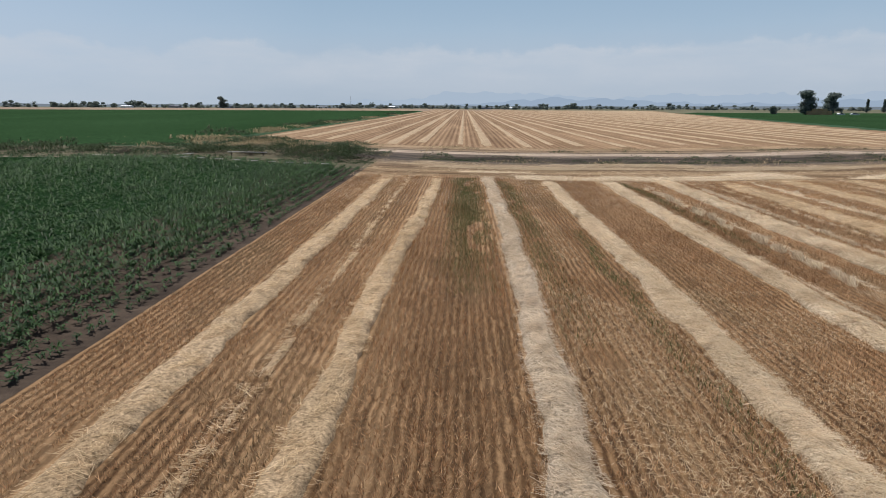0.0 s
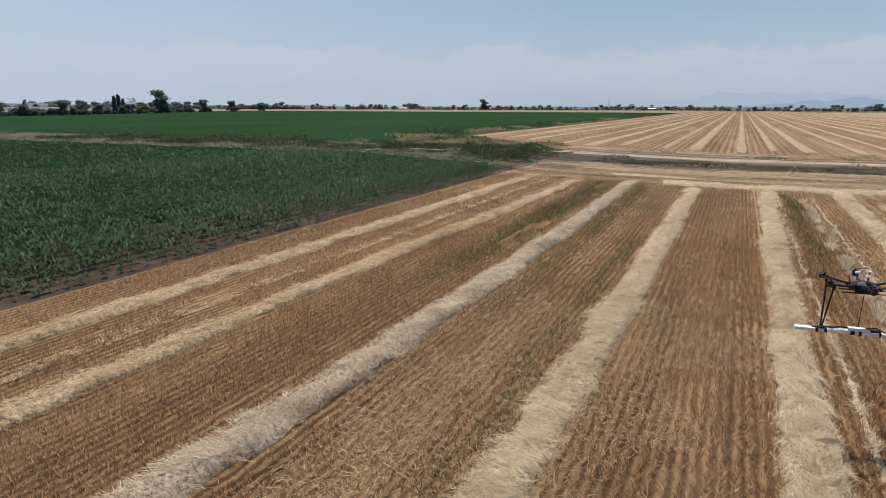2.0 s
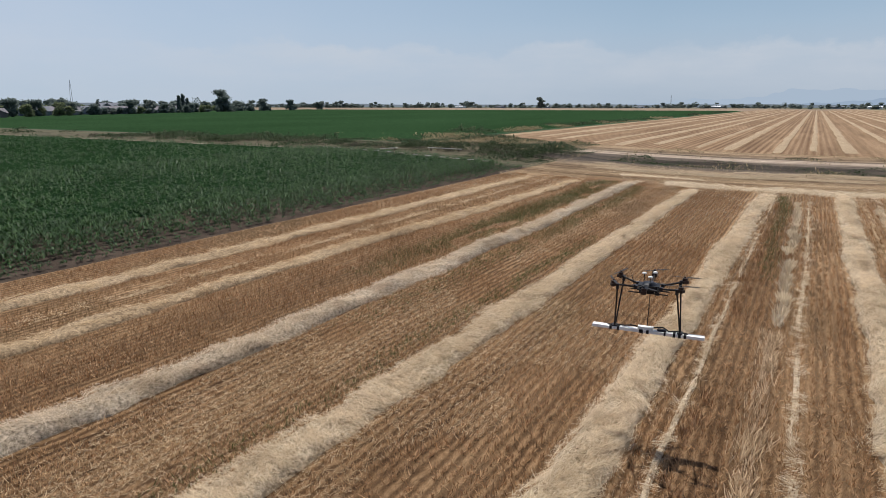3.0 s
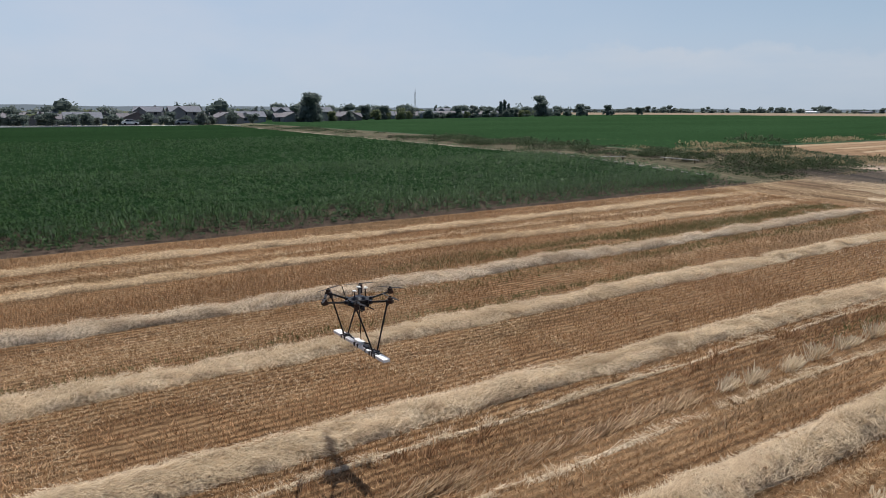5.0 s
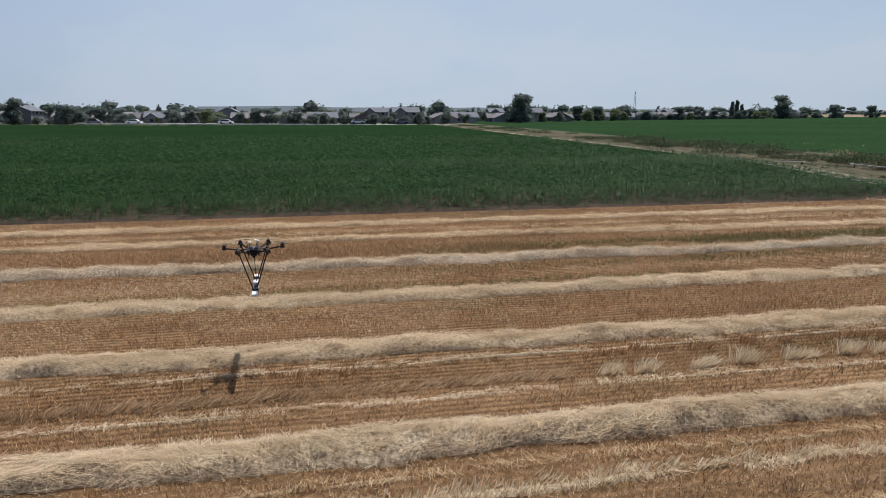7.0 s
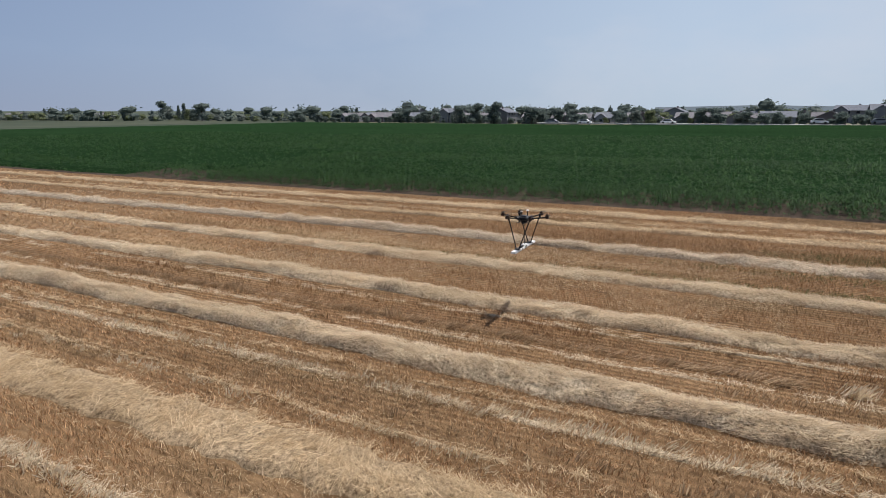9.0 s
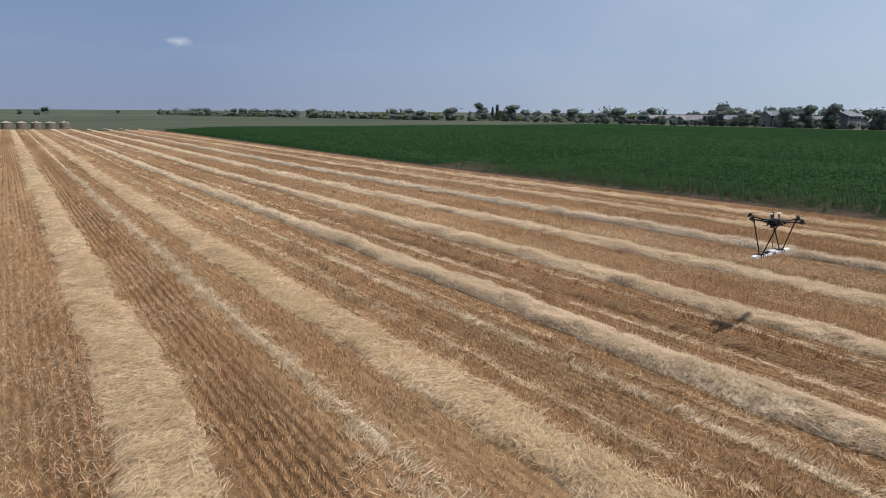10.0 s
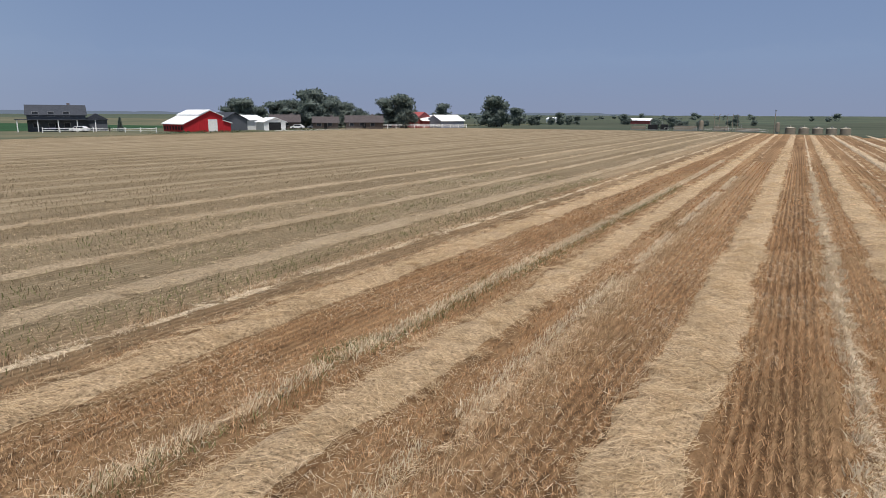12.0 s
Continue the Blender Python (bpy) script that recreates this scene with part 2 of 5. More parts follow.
def sheet(name, verts, faces, mats, index=None, smooth=False):
    """An object from vertex and face arrays (triangles or quads)."""
    me = bpy.data.meshes.new(name)
    faces = np.asarray(faces, np.int32)
    k = faces.shape[1]
    me.vertices.add(len(verts))
    me.vertices.foreach_set("co", np.asarray(verts, np.float32).ravel())
    me.loops.add(faces.size)
    me.loops.foreach_set("vertex_index", faces.ravel())
    me.polygons.add(len(faces))
    me.polygons.foreach_set("loop_start", np.arange(0, faces.size, k, dtype=np.int32))
    for m in mats:
        me.materials.append(m)
    if index is not None:
        me.polygons.foreach_set("material_index", np.asarray(index, np.int32))
    if smooth:
        me.polygons.foreach_set("use_smooth", np.ones(len(faces), bool))
    me.update(calc_edges=True)
    return new(name, me)


def grid_faces(nx, ny):
    i, j = np.meshgrid(np.arange(nx - 1), np.arange(ny - 1), indexing="ij")
    a = (i * ny + j).ravel()
    return np.stack([a, a + ny, a + ny + 1, a + 1], 1)


def strands(p, az, tilt, length, width):
    """Thin flat straws: middle p, heading, slope, length and width."""
    d = np.stack([np.cos(az) * np.cos(tilt), np.sin(az) * np.cos(tilt), np.sin(tilt)], 1) * (length / 2)[:, None]
    s = np.stack([-np.sin(az), np.cos(az), rng.uniform(-0.5, 0.5, len(az))], 1) * (width / 2)[:, None]
    v = np.stack([p - d - s, p + d - s * 0.7, p + d + s * 0.7, p - d + s], 1).reshape(-1, 3)
    return v, np.arange(len(v)).reshape(-1, 4)


def blades(p, height, width, lean):
    """Upright pointed blades, one triangle each."""
    n = len(p)
    az = rng.uniform(0, math.tau, n)
    s = np.stack([np.cos(az), np.sin(az), np.zeros(n)], 1) * (width / 2)[:, None]
    top = p + np.stack([rng.normal(0, 1, n) * lean, rng.normal(0, 1, n) * lean, height], 1)
    v = np.stack([p - s, p + s, top], 1).reshape(-1, 3)
    return v, np.arange(len(v)).reshape(-1, 3)


# ---- ground ----
def steps(*spans):
    out = []
    for a, b, n in spans:
        out += list(np.linspace(a, b, n, endpoint=False))
    return np.array(sorted(set(np.round(out + [spans[-1][1]], 3))))


gx = steps((-4600, -420, 12), (-420, -178, 12), (-178, -30, 30), (-30, -7.6, 18), (-7.6, 60, 68), (60, 145, 24), (145, 260, 12), (260, 4600, 14))
gy = steps((-4600, -420, 14), (-420, -192, 12), (-192, -160, 8), (-160, -60, 26), (-60, 42, 110), (42, 46, 5), (46, 47, 2), (47, 49.3, 3), (49.3, 54, 5), (54, 65.5, 20), (65.5, 69.5, 4), (69.5, 73, 4), (73, 79, 4), (79, 130, 20), (130, 480, 20), (480, 690, 8), (690, 4600, 16))
X, Y = np.meshgrid(gx, gy, indexing="ij")
faces = grid_faces(len(gx), len(gy))
cx, cy = ((gx[:-1] + gx[1:]) / 2), ((gy[:-1] + gy[1:]) / 2)
CX, CY = [a.ravel() for a in np.meshgrid(cx, cy, indexing="ij")]
right_b = 63 + 0.195 * CY
region = np.full(CX.shape, 7)
ragged = 41.5 + 3.5 * vnoise(CX * 0.22, CX * 0, 91)
region[CY < -420] = 9
region[(CX < 60) & (CX > -1000) & (CY > 480) & (CY < 960)] = 10
region[(CX < 145) & (CX > -420) & (CY >= -420) & (CY < -160)] = 8
region[(CX > -7.6) & (CX < 260) & (CY > 41) & (CY < 79)] = 3
region[(CX > -7.6) & (CX < 145) & (CY > -192) & (CY < ragged)] = 0
region[(CX > -178) & (CX < -7.6) & (CY > -160) & (CY < 47)] = 1
region[(CX > -178) & (CX < -7.6) & (CY > 47) & (CY < 67)] = 5
region[(CX > -34) & (CX < -9) & (CY > 54) & (CY < 79)] = 5
region[(CX > -11) & (CX < 260) & (CY > 54) & (CY < 79)] = 3
region[(CX > -178) & (CX < -15) & (CY > 46.9) & (CY < 49.3)] = 4
region[(CX > -30) & (CX < np.maximum(right_b, 60)) & (CY > 79) & (CY < 690)] = 2
region[(CX < -30) & (CX > -420) & (CY > 64) & (CY < 480)] = 6
region[(CX > right_b) & (CX < 700) & (CY > 130) & (CY < 480)] = 6
ground = sheet("ground", np.stack([X.ravel(), Y.ravel(), ground_z(X, Y).ravel()], 1), faces,
               [STUBBLE, SOIL, FIELD_FAR, MARGIN, ROAD, BANK, GREEN, PLAIN, DULL_FIELD, FAR_GREEN, TAN_PLAIN], region, True)
tagged(ground, "harvested wheat stubble, dark corn soil and dirt track stretching to the horizon", "ground", kind="structure")


# ---- straw windrows ----
def windrow(x0, half, high, y0, y1, mound, straw, fine, seed, course=((0, 0),), lie=0.0):
    """A long heap of cut straw; fine: strands per metre near the middle of the field; course: (y, sideways drift) along it; lie: the straws' main heading."""
    if fine:
        ys = np.concatenate([np.arange(y0, -40, 1.2), np.arange(max(y0, -40), -12, 0.5), np.arange(max(y0, -12), y1, 0.2)])
    else:
        ys = np.linspace(y0, y1, 90)
    u = np.sin(np.linspace(-1, 1, 5 if not fine or half < 0.4 else 11) * math.pi / 2)
    bend = 0.10 * (vnoise(ys * 0.12, ys * 0 + seed, seed) - 0.5) + 0.09 * (vnoise(ys * 0.6, ys * 0 + seed, seed + 5) - 0.5)
    bend = bend + np.interp(ys, *zip(*course))
    last = y1 - 1.5

    def surface(uu, yy, b, pull=1.0):
        w = half * (0.74 + 0.52 * vnoise(yy * 0.45, np.sign(uu) * 3 + 3.3, seed + 1))
        w = w * (1 + 0.35 * (vnoise(yy * 2.4, np.sign(uu) * 5 + 9, seed + 2) - 0.5))
        x = x0 + b + uu * w * pull
        top = high * (0.55 + 0.75 * vnoise(yy * 0.9, uu * 1.2 + 7, seed + 3)) + (0.09 * (vnoise(yy * 2.2, uu * 1.6 + 2, seed + 4) - 0.5) + 0.05 * (vnoise(yy * 6.5, uu * 4 + 2, seed + 6) - 0.5)) * min(1, high / 0.16)
        top = top * np.clip((y1 - yy) / 2.0, 0.05, 1) * np.clip((yy - y0) / 4.0, 0.05, 1)
        z = ground_z(x, yy) + np.maximum(0, 1 - np.abs(uu) ** 2.8) * np.maximum(top, 0.02) - 0.04 * (np.abs(uu) > 0.98)
        return x, z

    U, V = np.meshgrid(u, ys)
    B = np.repeat(bend[:, None], len(u), 1)
    x, z = surface(U, V, B, (0.84 if high > 0.12 else 0.62) if fine else 1.0)
    if fine and half < 0.3:
        z -= 0.14 * np.clip(0.66 - vnoise(V * 1.1, U * 0.4 + 5, seed + 8), 0, 1)
    ob = sheet("straw_windrow", np.stack([x.ravel(), V.ravel(), z.ravel()], 1), grid_faces(len(ys), len(u)), [mound], None, True)
    if fine:
        parts = []
        for a, b, dens, wide in ((-8, 26, 1.0, 1.0), (26, y1 + 1.0, 0.45, 1.5), (-36, -8, 0.26, 1.9), (-110, -36, 0.07, 3.6)):
            n = int((b - a) * fine * dens)
            k = max(1, n // 14)
            pick = rng.integers(0, k, n)
            ty, tu = rng.uniform(a, b, k), np.clip(rng.normal(0, 0.66 if high > 0.12 else 0.85, k), *((-1.2, 1.2) if high > 0.12 else (-1.7, 1.7)))
            ta = lie + 1.7 * (vnoise(ty * 0.5, tu * 0.6 + 4, seed + 9) - 0.5) + rng.normal(0, 0.6, k)
            tl = np.abs(rng.normal(0, 0.020, k)) * (np.abs(tu) < 0.9)
            yy = ty[pick] + rng.normal(0, 0.10, n)
            uu = tu[pick] + rng.normal(0, 0.11, n)
            xx, zz = surface(np.clip(uu, -1.6, 1.6), yy, np.interp(yy, ys, bend))
            p = np.stack([xx, yy, zz + tl[pick] + rng.uniform(0.0, 0.035, n)], 1)
            parts.append((p, ta[pick] + rng.normal(0, 0.32, n), rng.normal(0, 0.20, n), rng.uniform(0.10, 0.36, n) * (0.8 + 0.2 * wide), rng.uniform(0.0034, 0.0078, n) * wide))
        v, f = strands(*[np.concatenate(q) for q in zip(*parts)])
        tuft = sheet("loose_straw", v, f, [straw])
        tuft.parent = ob
    return ob


ROWS = [
    (-5.25, 0.50, 0.14, "gold"), (-2.15, 0.42, 0.15, "gold"), (1.95, 0.46, 0.22, "grey"), (5.88, 0.50, 0.19, "pale"),
    (9.85, 0.49, 0.21, "pale"), (14.10, 0.49, 0.27, "pale"), (18.50, 0.74, 0.17, "gold"), (23.12, 0.74, 0.14, "gold"),
    (27.50, 0.80, 0.10, "gold"), (31.80, 0.82, 0.12, "gold"), (36.10, 0.75, 0.10, "dull"), (39.60, 0.42, 0.10, "dull"),
    (43.70, 0.42, 0.10, "dull"), (47.60, 0.42, 0.10, "dull"),
]
COURSES = {
    0: ((10, -0.05), (23, 0.15)), 1: ((5, -0.05), (15, -0.10), (24, 0.25), (36, 0.50)), 2: ((0, -0.2), (4, -0.28), (7, 0.05), (15, 0.05), (25, 0.15), (38, 0.05)),
    3: ((2, -0.12), (7, -0.04), (12, 0.05), (18, 0.14), (36, 0.2)), 4: ((4, -0.2), (8, -0.05), (13, 0.04), (18, 0.14), (26, 0.15), (36, 0.4)),
    5: ((4, -0.1), (9, 0.0), (17, 0.1)), 6: ((-12, 0.15), (2, 0.1), (7, -0.15)), 7: ((-40, 0.0), (5, -0.05), (10, 0.05)),
}
DULL = mound_mat("straw_heap_dull", (0.22, 0.168, 0.108), (0.50, 0.395, 0.27))
FLAT = mound_mat("straw_layer", (0.20, 0.132, 0.075), (0.56, 0.405, 0.255))
STRAW_FLAT = straw_mat("straw_strewn", (0.34, 0.24, 0.145), (0.90, 0.715, 0.50))
KINDS = {"flat": (FLAT, STRAW_FLAT), "dull": (DULL, STRAW_DULL), "pale": (MOUND, STRAW), "grey": (MOUND_GREY, STRAW_GREY), "gold": (MOUND_GOLD, STRAW_GOLD)}
WORDS = {"dull": "long low heap of dull straw on stubble", "pale": "long heap of pale cut straw lying on stubble", "grey": "long heap of weathered grey straw on stubble", "gold": "long low heap of golden straw lying on stubble"}
MOUND_FAR = mound_mat("straw_heap_far", (0.26, 0.185, 0.115), (0.54, 0.415, 0.275))
for k, (x0, half, high, kind) in enumerate(ROWS):
    dens = 1100 if 3 <= k < 6 else (700 if 2 <= k < 10 else (240 if k < 11 else 120))
    tagged(windrow(x0, half, high, -190, 40.5 + 1.2 * (k % 3), *KINDS[kind], dens, 20 + k, COURSES.get(k, ((0, 0),)), math.pi / 2 if 4 <= k < 6 else 0.25), WORDS[kind], "windrow", "straw windrows")
for k, (x0, half, high, mat) in enumerate((
        (-3.65, 0.20, 0.04, "gold"), (10.75, 0.10, 0.04, "pale"), (12.52, 0.12, 0.03, "pale"), (15.05, 0.08, 0.03, "gold"), (15.7, 0.16, 0.05, "pale"),
        (17.0, 0.14, 0.03, "gold"), (20.42, 0.24, 0.06, "pale"), (25.75, 0.28, 0.04, "flat"), (29.0, 0.22, 0.05, "flat"), (33.6, 0.26, 0.05, "pale"))):
    tagged(windrow(x0, half, high, -190, 41.5, *KINDS[mat], 80 + 260 * half, 240 + 7 * k), "thin line of spilled straw between the heaps", "windrow", "thin straw lines")
FAINT = mound_mat("straw_heap_faint", (0.200, 0.157, 0.100), (0.375, 0.300, 0.200))
for k in range(23):
    tagged(windrow(51.9 + 4.1 * k, 0.40 + 0.15 * (k % 3), 0.07, -190, 42, FAINT, STRAW_DULL, 0, 60 + k), WORDS["dull"], "windrow", "straw windrows")
for k in range(46):
    x0 = -27 + 4.4 * k + 0.35 * (k * 13 % 5 - 2)
    y0, y1 = 81 + 1.7 * (k * 7 % 4) + max(0, x0 - 74) * 5.1, 680
    if y1 - y0 > 60:
        tagged(windrow(x0, 0.42 + 0.16 * (k * 5 % 3), 0.12, y0, y1, MOUND_FAR, STRAW, 0, 100 + k), "long heap of pale straw in the field beyond the track", "windrow", "windrows beyond the track")


# ---- stubble ----
def stubble_rows(name, x0, x1, y0, y1, gap, per_metre, high, width, mat, label):
    xs = (np.arange(round(x0 / gap), round(x1 / gap)) + 0.25) * gap
    n = int((y1 - y0) * per_metre)
    xx = np.repeat(xs, n) + rng.normal(0, 0.032, len(xs) * n)
    loose = rng.random(len(xx)) < 0.12
    xx[loose] += rng.uniform(-gap / 2, gap / 2, int(loose.sum()))
    yy = rng.uniform(y0, y1, len(xx))
    xx += 0.11 * (vnoise(xx * 0.9, yy * 0.8, 14) - 0.5)
    keep = vnoise(xx * 5.3, yy * 2.4, 5) + 0.5 * vnoise(xx * 0.7, yy * 0.35, 6) > 0.40
    for r in ROWS:
        keep &= np.abs(xx - r[0]) > r[1] * 0.85
    xx, yy = xx[keep], yy[keep]
    n = len(xx)
    h = rng.uniform(0.4, 1.15, n) * np.where(loose[keep], 0.6, 1.0) * high * (0.7 + 0.6 * vnoise(xx * 0.6, yy * 0.3, 8))
    v, f = blades(np.stack([xx, yy, ground_z(xx, yy) - 0.01], 1), h, rng.uniform(0.6, 1.3, n) * width, 0.05)
    return tagged(sheet(name, v, f, [mat]), label, "stubble", kind="stuff")


SHORT = "rows of short brown wheat stubble"
stubble_rows("stubble", -7.5, 32.6, 1, 24, 0.19, 88, 0.12, 0.018, STALK, SHORT)
stubble_rows("stubble", -7.3, 32.6, 24, 43, 0.19, 30, 0.12, 0.028, STALK, SHORT)
stubble_rows("stubble", -7.3, 32.6, -14, 1, 0.19, 34, 0.12, 0.028, STALK, SHORT)
stubble_rows("stubble", -7.3, 32.6, -60, -14, 0.38, 9, 0.14, 0.065, STALK, SHORT)
stubble_rows("stubble", 32.6, 48, -20, 42, 0.38, 26, 0.13, 0.022, STALK_GREY, "rows of short weathered grey stubble")
stubble_rows("stubble", 48, 90, -30, 42, 0.26, 6, 0.13, 0.04, STALK_GREY, "rows of short weathered grey stubble")


# ---- crops ----
def leaf_mat(name, lo, hi, gloss=0.45, through_leaf=0.35, shine=0.08):
    m = Mat(name, gloss, shine)
    c = m.ramp(m.island(), (0.0, lo), (1.0, hi))
    c = m.mix(1.0, c, m.ramp(m.noise(0.25, (1, 1, 1), 4), (0.35, (0.72, 0.76, 0.72)), (0.65, (1, 1, 1))), "MULTIPLY")
    m.color(c).thin(c, through_leaf)
    return m.m


CORN = leaf_mat("corn_leaf", (0.017, 0.044, 0.014), (0.058, 0.122, 0.036), 0.5, 0.35, 0.16)
WEED = leaf_mat("weed_leaf", (0.028, 0.048, 0.024), (0.085, 0.112, 0.060), 0.8)
DRY = leaf_mat("dry_grass", (0.20, 0.145, 0.085), (0.46, 0.36, 0.23), 0.8)
# Tree leaf colours are lifted towards pale grey: distance haze is painted in.
HAZY_LEAF = leaf_mat("hazy_tree_leaf", (0.135, 0.172, 0.168), (0.270, 0.308, 0.275), 0.9, 0.5)
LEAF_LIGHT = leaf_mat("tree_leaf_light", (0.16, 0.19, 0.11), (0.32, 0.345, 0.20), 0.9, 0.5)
HAZY_LEAF_GREY = leaf_mat("hazy_tree_leaf_grey", (0.17, 0.20, 0.19), (0.32, 0.345, 0.31), 0.9, 0.5)
BARK = plain("bark", (0.10, 0.08, 0.06), 0.9, 0, 0.35, 8)


def leaves(base, az, length, rise_by, droop, width):
    """Arching strap leaves: root, heading, reach, lift, droop and width; two folds each."""
    h = np.stack([np.cos(az), np.sin(az), 0 * az], 1)
    s = np.stack([-np.sin(az), np.cos(az), 0 * az], 1) * (width / 2)[:, None]
    up = np.array([0, 0, 1.0])
    mid = base + h * (length * 0.5)[:, None] + up * rise_by[:, None]
    tip = base + h * length[:, None] + up * (rise_by - droop)[:, None]
    v = np.stack([base - s * 0.5, base + s * 0.5, mid + s, mid - s, tip], 1).reshape(-1, 3)
    k = np.arange(len(base)) * 5
    f = np.concatenate([np.stack([k, k + 1, k + 2], 1), np.stack([k, k + 2, k + 3], 1), np.stack([k + 3, k + 2, k + 4], 1)])
    return v, f


def corn(name, x0, x1, y0, y1, gap, per_metre, count, size, label):
    xs = np.arange(x1, x0, -gap)
    n = int((y1 - y0) * per_metre)
    px = np.repeat(xs, n) + rng.normal(0, 0.05, len(xs) * n)
    py = rng.uniform(y0, y1, len(px))
    grow = np.clip((-8.1 - px) / 1.9, 0.18, 1) * (0.75 + 0.5 * vnoise(px * 0.25, py * 0.25, 31))
    keep = rng.random(len(px)) < 0.45 + 0.9 * grow
    px, py, grow = [np.repeat(a[keep], count) for a in (px, py, grow)]
    n = len(px)
    tall = size * (0.35 + 0.65 * grow) * rng.uniform(0.8, 1.15, n)
    z = ground_z(px, py) + tall * rng.uniform(0.2, 0.85, n)
    v, f = leaves(np.stack([px, py, z], 1), rng.uniform(0, math.tau, n), tall * rng.uniform(0.45, 0.95, n),
                  tall * rng.uniform(0.1, 0.4, n), tall * rng.uniform(0.05, 0.4, n), rng.uniform(0.038, 0.066, n) * size / 0.5)
    return tagged(sheet(name, v, f, [CORN]), label, "corn", kind="stuff")


corn("corn_plants", -17, -8.0, -26, 46.6, 0.56, 11, 5, 0.46, "young dark green corn plants in rows")
corn("corn_plants", -30, -17, -26, 46.6, 0.56, 6, 4, 0.52, "young dark green corn plants in rows")
corn("corn_plants", -80, -30, -50, 46.2, 0.76, 1.6, 3, 0.60, "young dark green corn plants in rows")
corn("corn_plants", -70, -7.6, -100, -26, 0.76, 1.2, 3, 0.62, "young dark green corn plants in rows")

corn("corn_plants", -14, -8.0, -70, -26, 0.76, 4.0, 4, 0.55, "young dark green corn plants in rows")


def canopy(name, xs, ys, high, mat, label):
    """The closed top of a crop seen from afar."""
    A, B = np.meshgrid(xs, ys, indexing="ij")
    Z = rise(A, B) + high + 0.22 * high * (vnoise(A * 0.9, B * 0.5, 41) - 0.5)
    edge = np.zeros(A.shape, bool)
    edge[0], edge[-1], edge[:, 0], edge[:, -1] = True, True, True, True
    Z[edge] -= high + 0.05
    return tagged(sheet(name, np.stack([A.ravel(), B.ravel(), Z.ravel()], 1), grid_faces(len(xs), len(ys)), [mat], None, True), label, "crop", kind="stuff")


CANOPY = Mat("corn_canopy", 0.9, 0.0)
CANOPY.color(CANOPY.mix(1.0, CANOPY.ramp(CANOPY.noise(5, (1.6, 0.8, 1), 6, 0.75), (0.36, (0.010, 0.025, 0.012)), (0.68, (0.036, 0.079, 0.031))),
                        CANOPY.ramp(CANOPY.noise(0.05, (1, 0.4, 1), 4), (0.35, (0.75, 0.8, 0.75)), (0.65, (1, 1, 1))), "MULTIPLY"))
CANOPY.bump(CANOPY.noise(7, (1, 1, 1), 4, 0.7), 1.0, 0.25)
CANOPY = CANOPY.m
canopy("corn_canopy", np.linspace(-13.4, -8.4, 8), np.linspace(-158, -34, 110), 0.34, CANOPY, "dense dark green corn along the field edge")
canopy("corn_canopy", np.linspace(-176, -13, 150), np.linspace(-158, 46.2, 165), 0.34, CANOPY, "dense dark green corn field seen across its leaves")
CROP_FAR = Mat("far_green_crop", 0.9, 0.0)
CROP_FAR.color(CROP_FAR.mix(1.0, CROP_FAR.ramp(CROP_FAR.noise(2.5, (1.6, 0.8, 1), 6, 0.75), (0.36, (0.016, 0.037, 0.017)), (0.68, (0.042, 0.089, 0.038))),
                            CROP_FAR.ramp(CROP_FAR.noise(0.03, (1, 0.4, 1), 4), (0.35, (0.78, 0.82, 0.78)), (0.65, (1, 1, 1))), "MULTIPLY"))
CROP_FAR.bump(CROP_FAR.noise(4, (1, 1, 1), 4, 0.7), 0.8, 0.2)
CROP_FAR = CROP_FAR.m
canopy("green_crop", np.linspace(-418, -32, 110), np.linspace(65, 478, 90), 0.45, CROP_FAR, "far green crop field beyond the weedy bank")


def right_crop():
    ys = np.linspace(132, 470, 70)
    t = np.linspace(0, 1, 40)
    A = (66 + 0.195 * ys)[None, :] + t[:, None] * 500
    B = np.repeat(ys[None, :], 40, 0)
    Z = rise(A, B) + 0.4 + 0.08 * vnoise(A, B, 3)
    Z[0], Z[:, 0], Z[-1], Z[:, -1] = Z[0] - 0.5, Z[:, 0] - 0.5, Z[-1] - 0.5, Z[:, -1] - 0.5
    return tagged(sheet("green_crop", np.stack([A.ravel(), B.ravel(), Z.ravel()], 1), grid_faces(40, 70), [CROP_FAR], None, True), "green crop field beside the far stubble", "crop", kind="stuff")


right_crop()


# ---- loose straw, standing rows, weeds ----
def scatter_straw(name, n, x0, x1, y0, y1, mat, label, size=1.0, across=False):
    x, y = rng.uniform(x0, x1, n), rng.uniform(y0, y1, n)
    keep = vnoise(x * 0.9, y * 0.5, 17) > 0.35
    x, y = x[keep], y[keep]
    n = len(x)
    az = rng.normal(0, 0.5, n) if across else rng.uniform(0, math.pi, n)
    v, f = strands(np.stack([x, y, ground_z(x, y) + rng.uniform(0.01, 0.09, n)], 1), az, rng.normal(0, 0.3, n), rng.uniform(0.05, 0.20, n) * size, rng.uniform(0.004, 0.008, n) * size)
    return tagged(sheet(name, v, f, [mat]), label, "straw", kind="stuff")


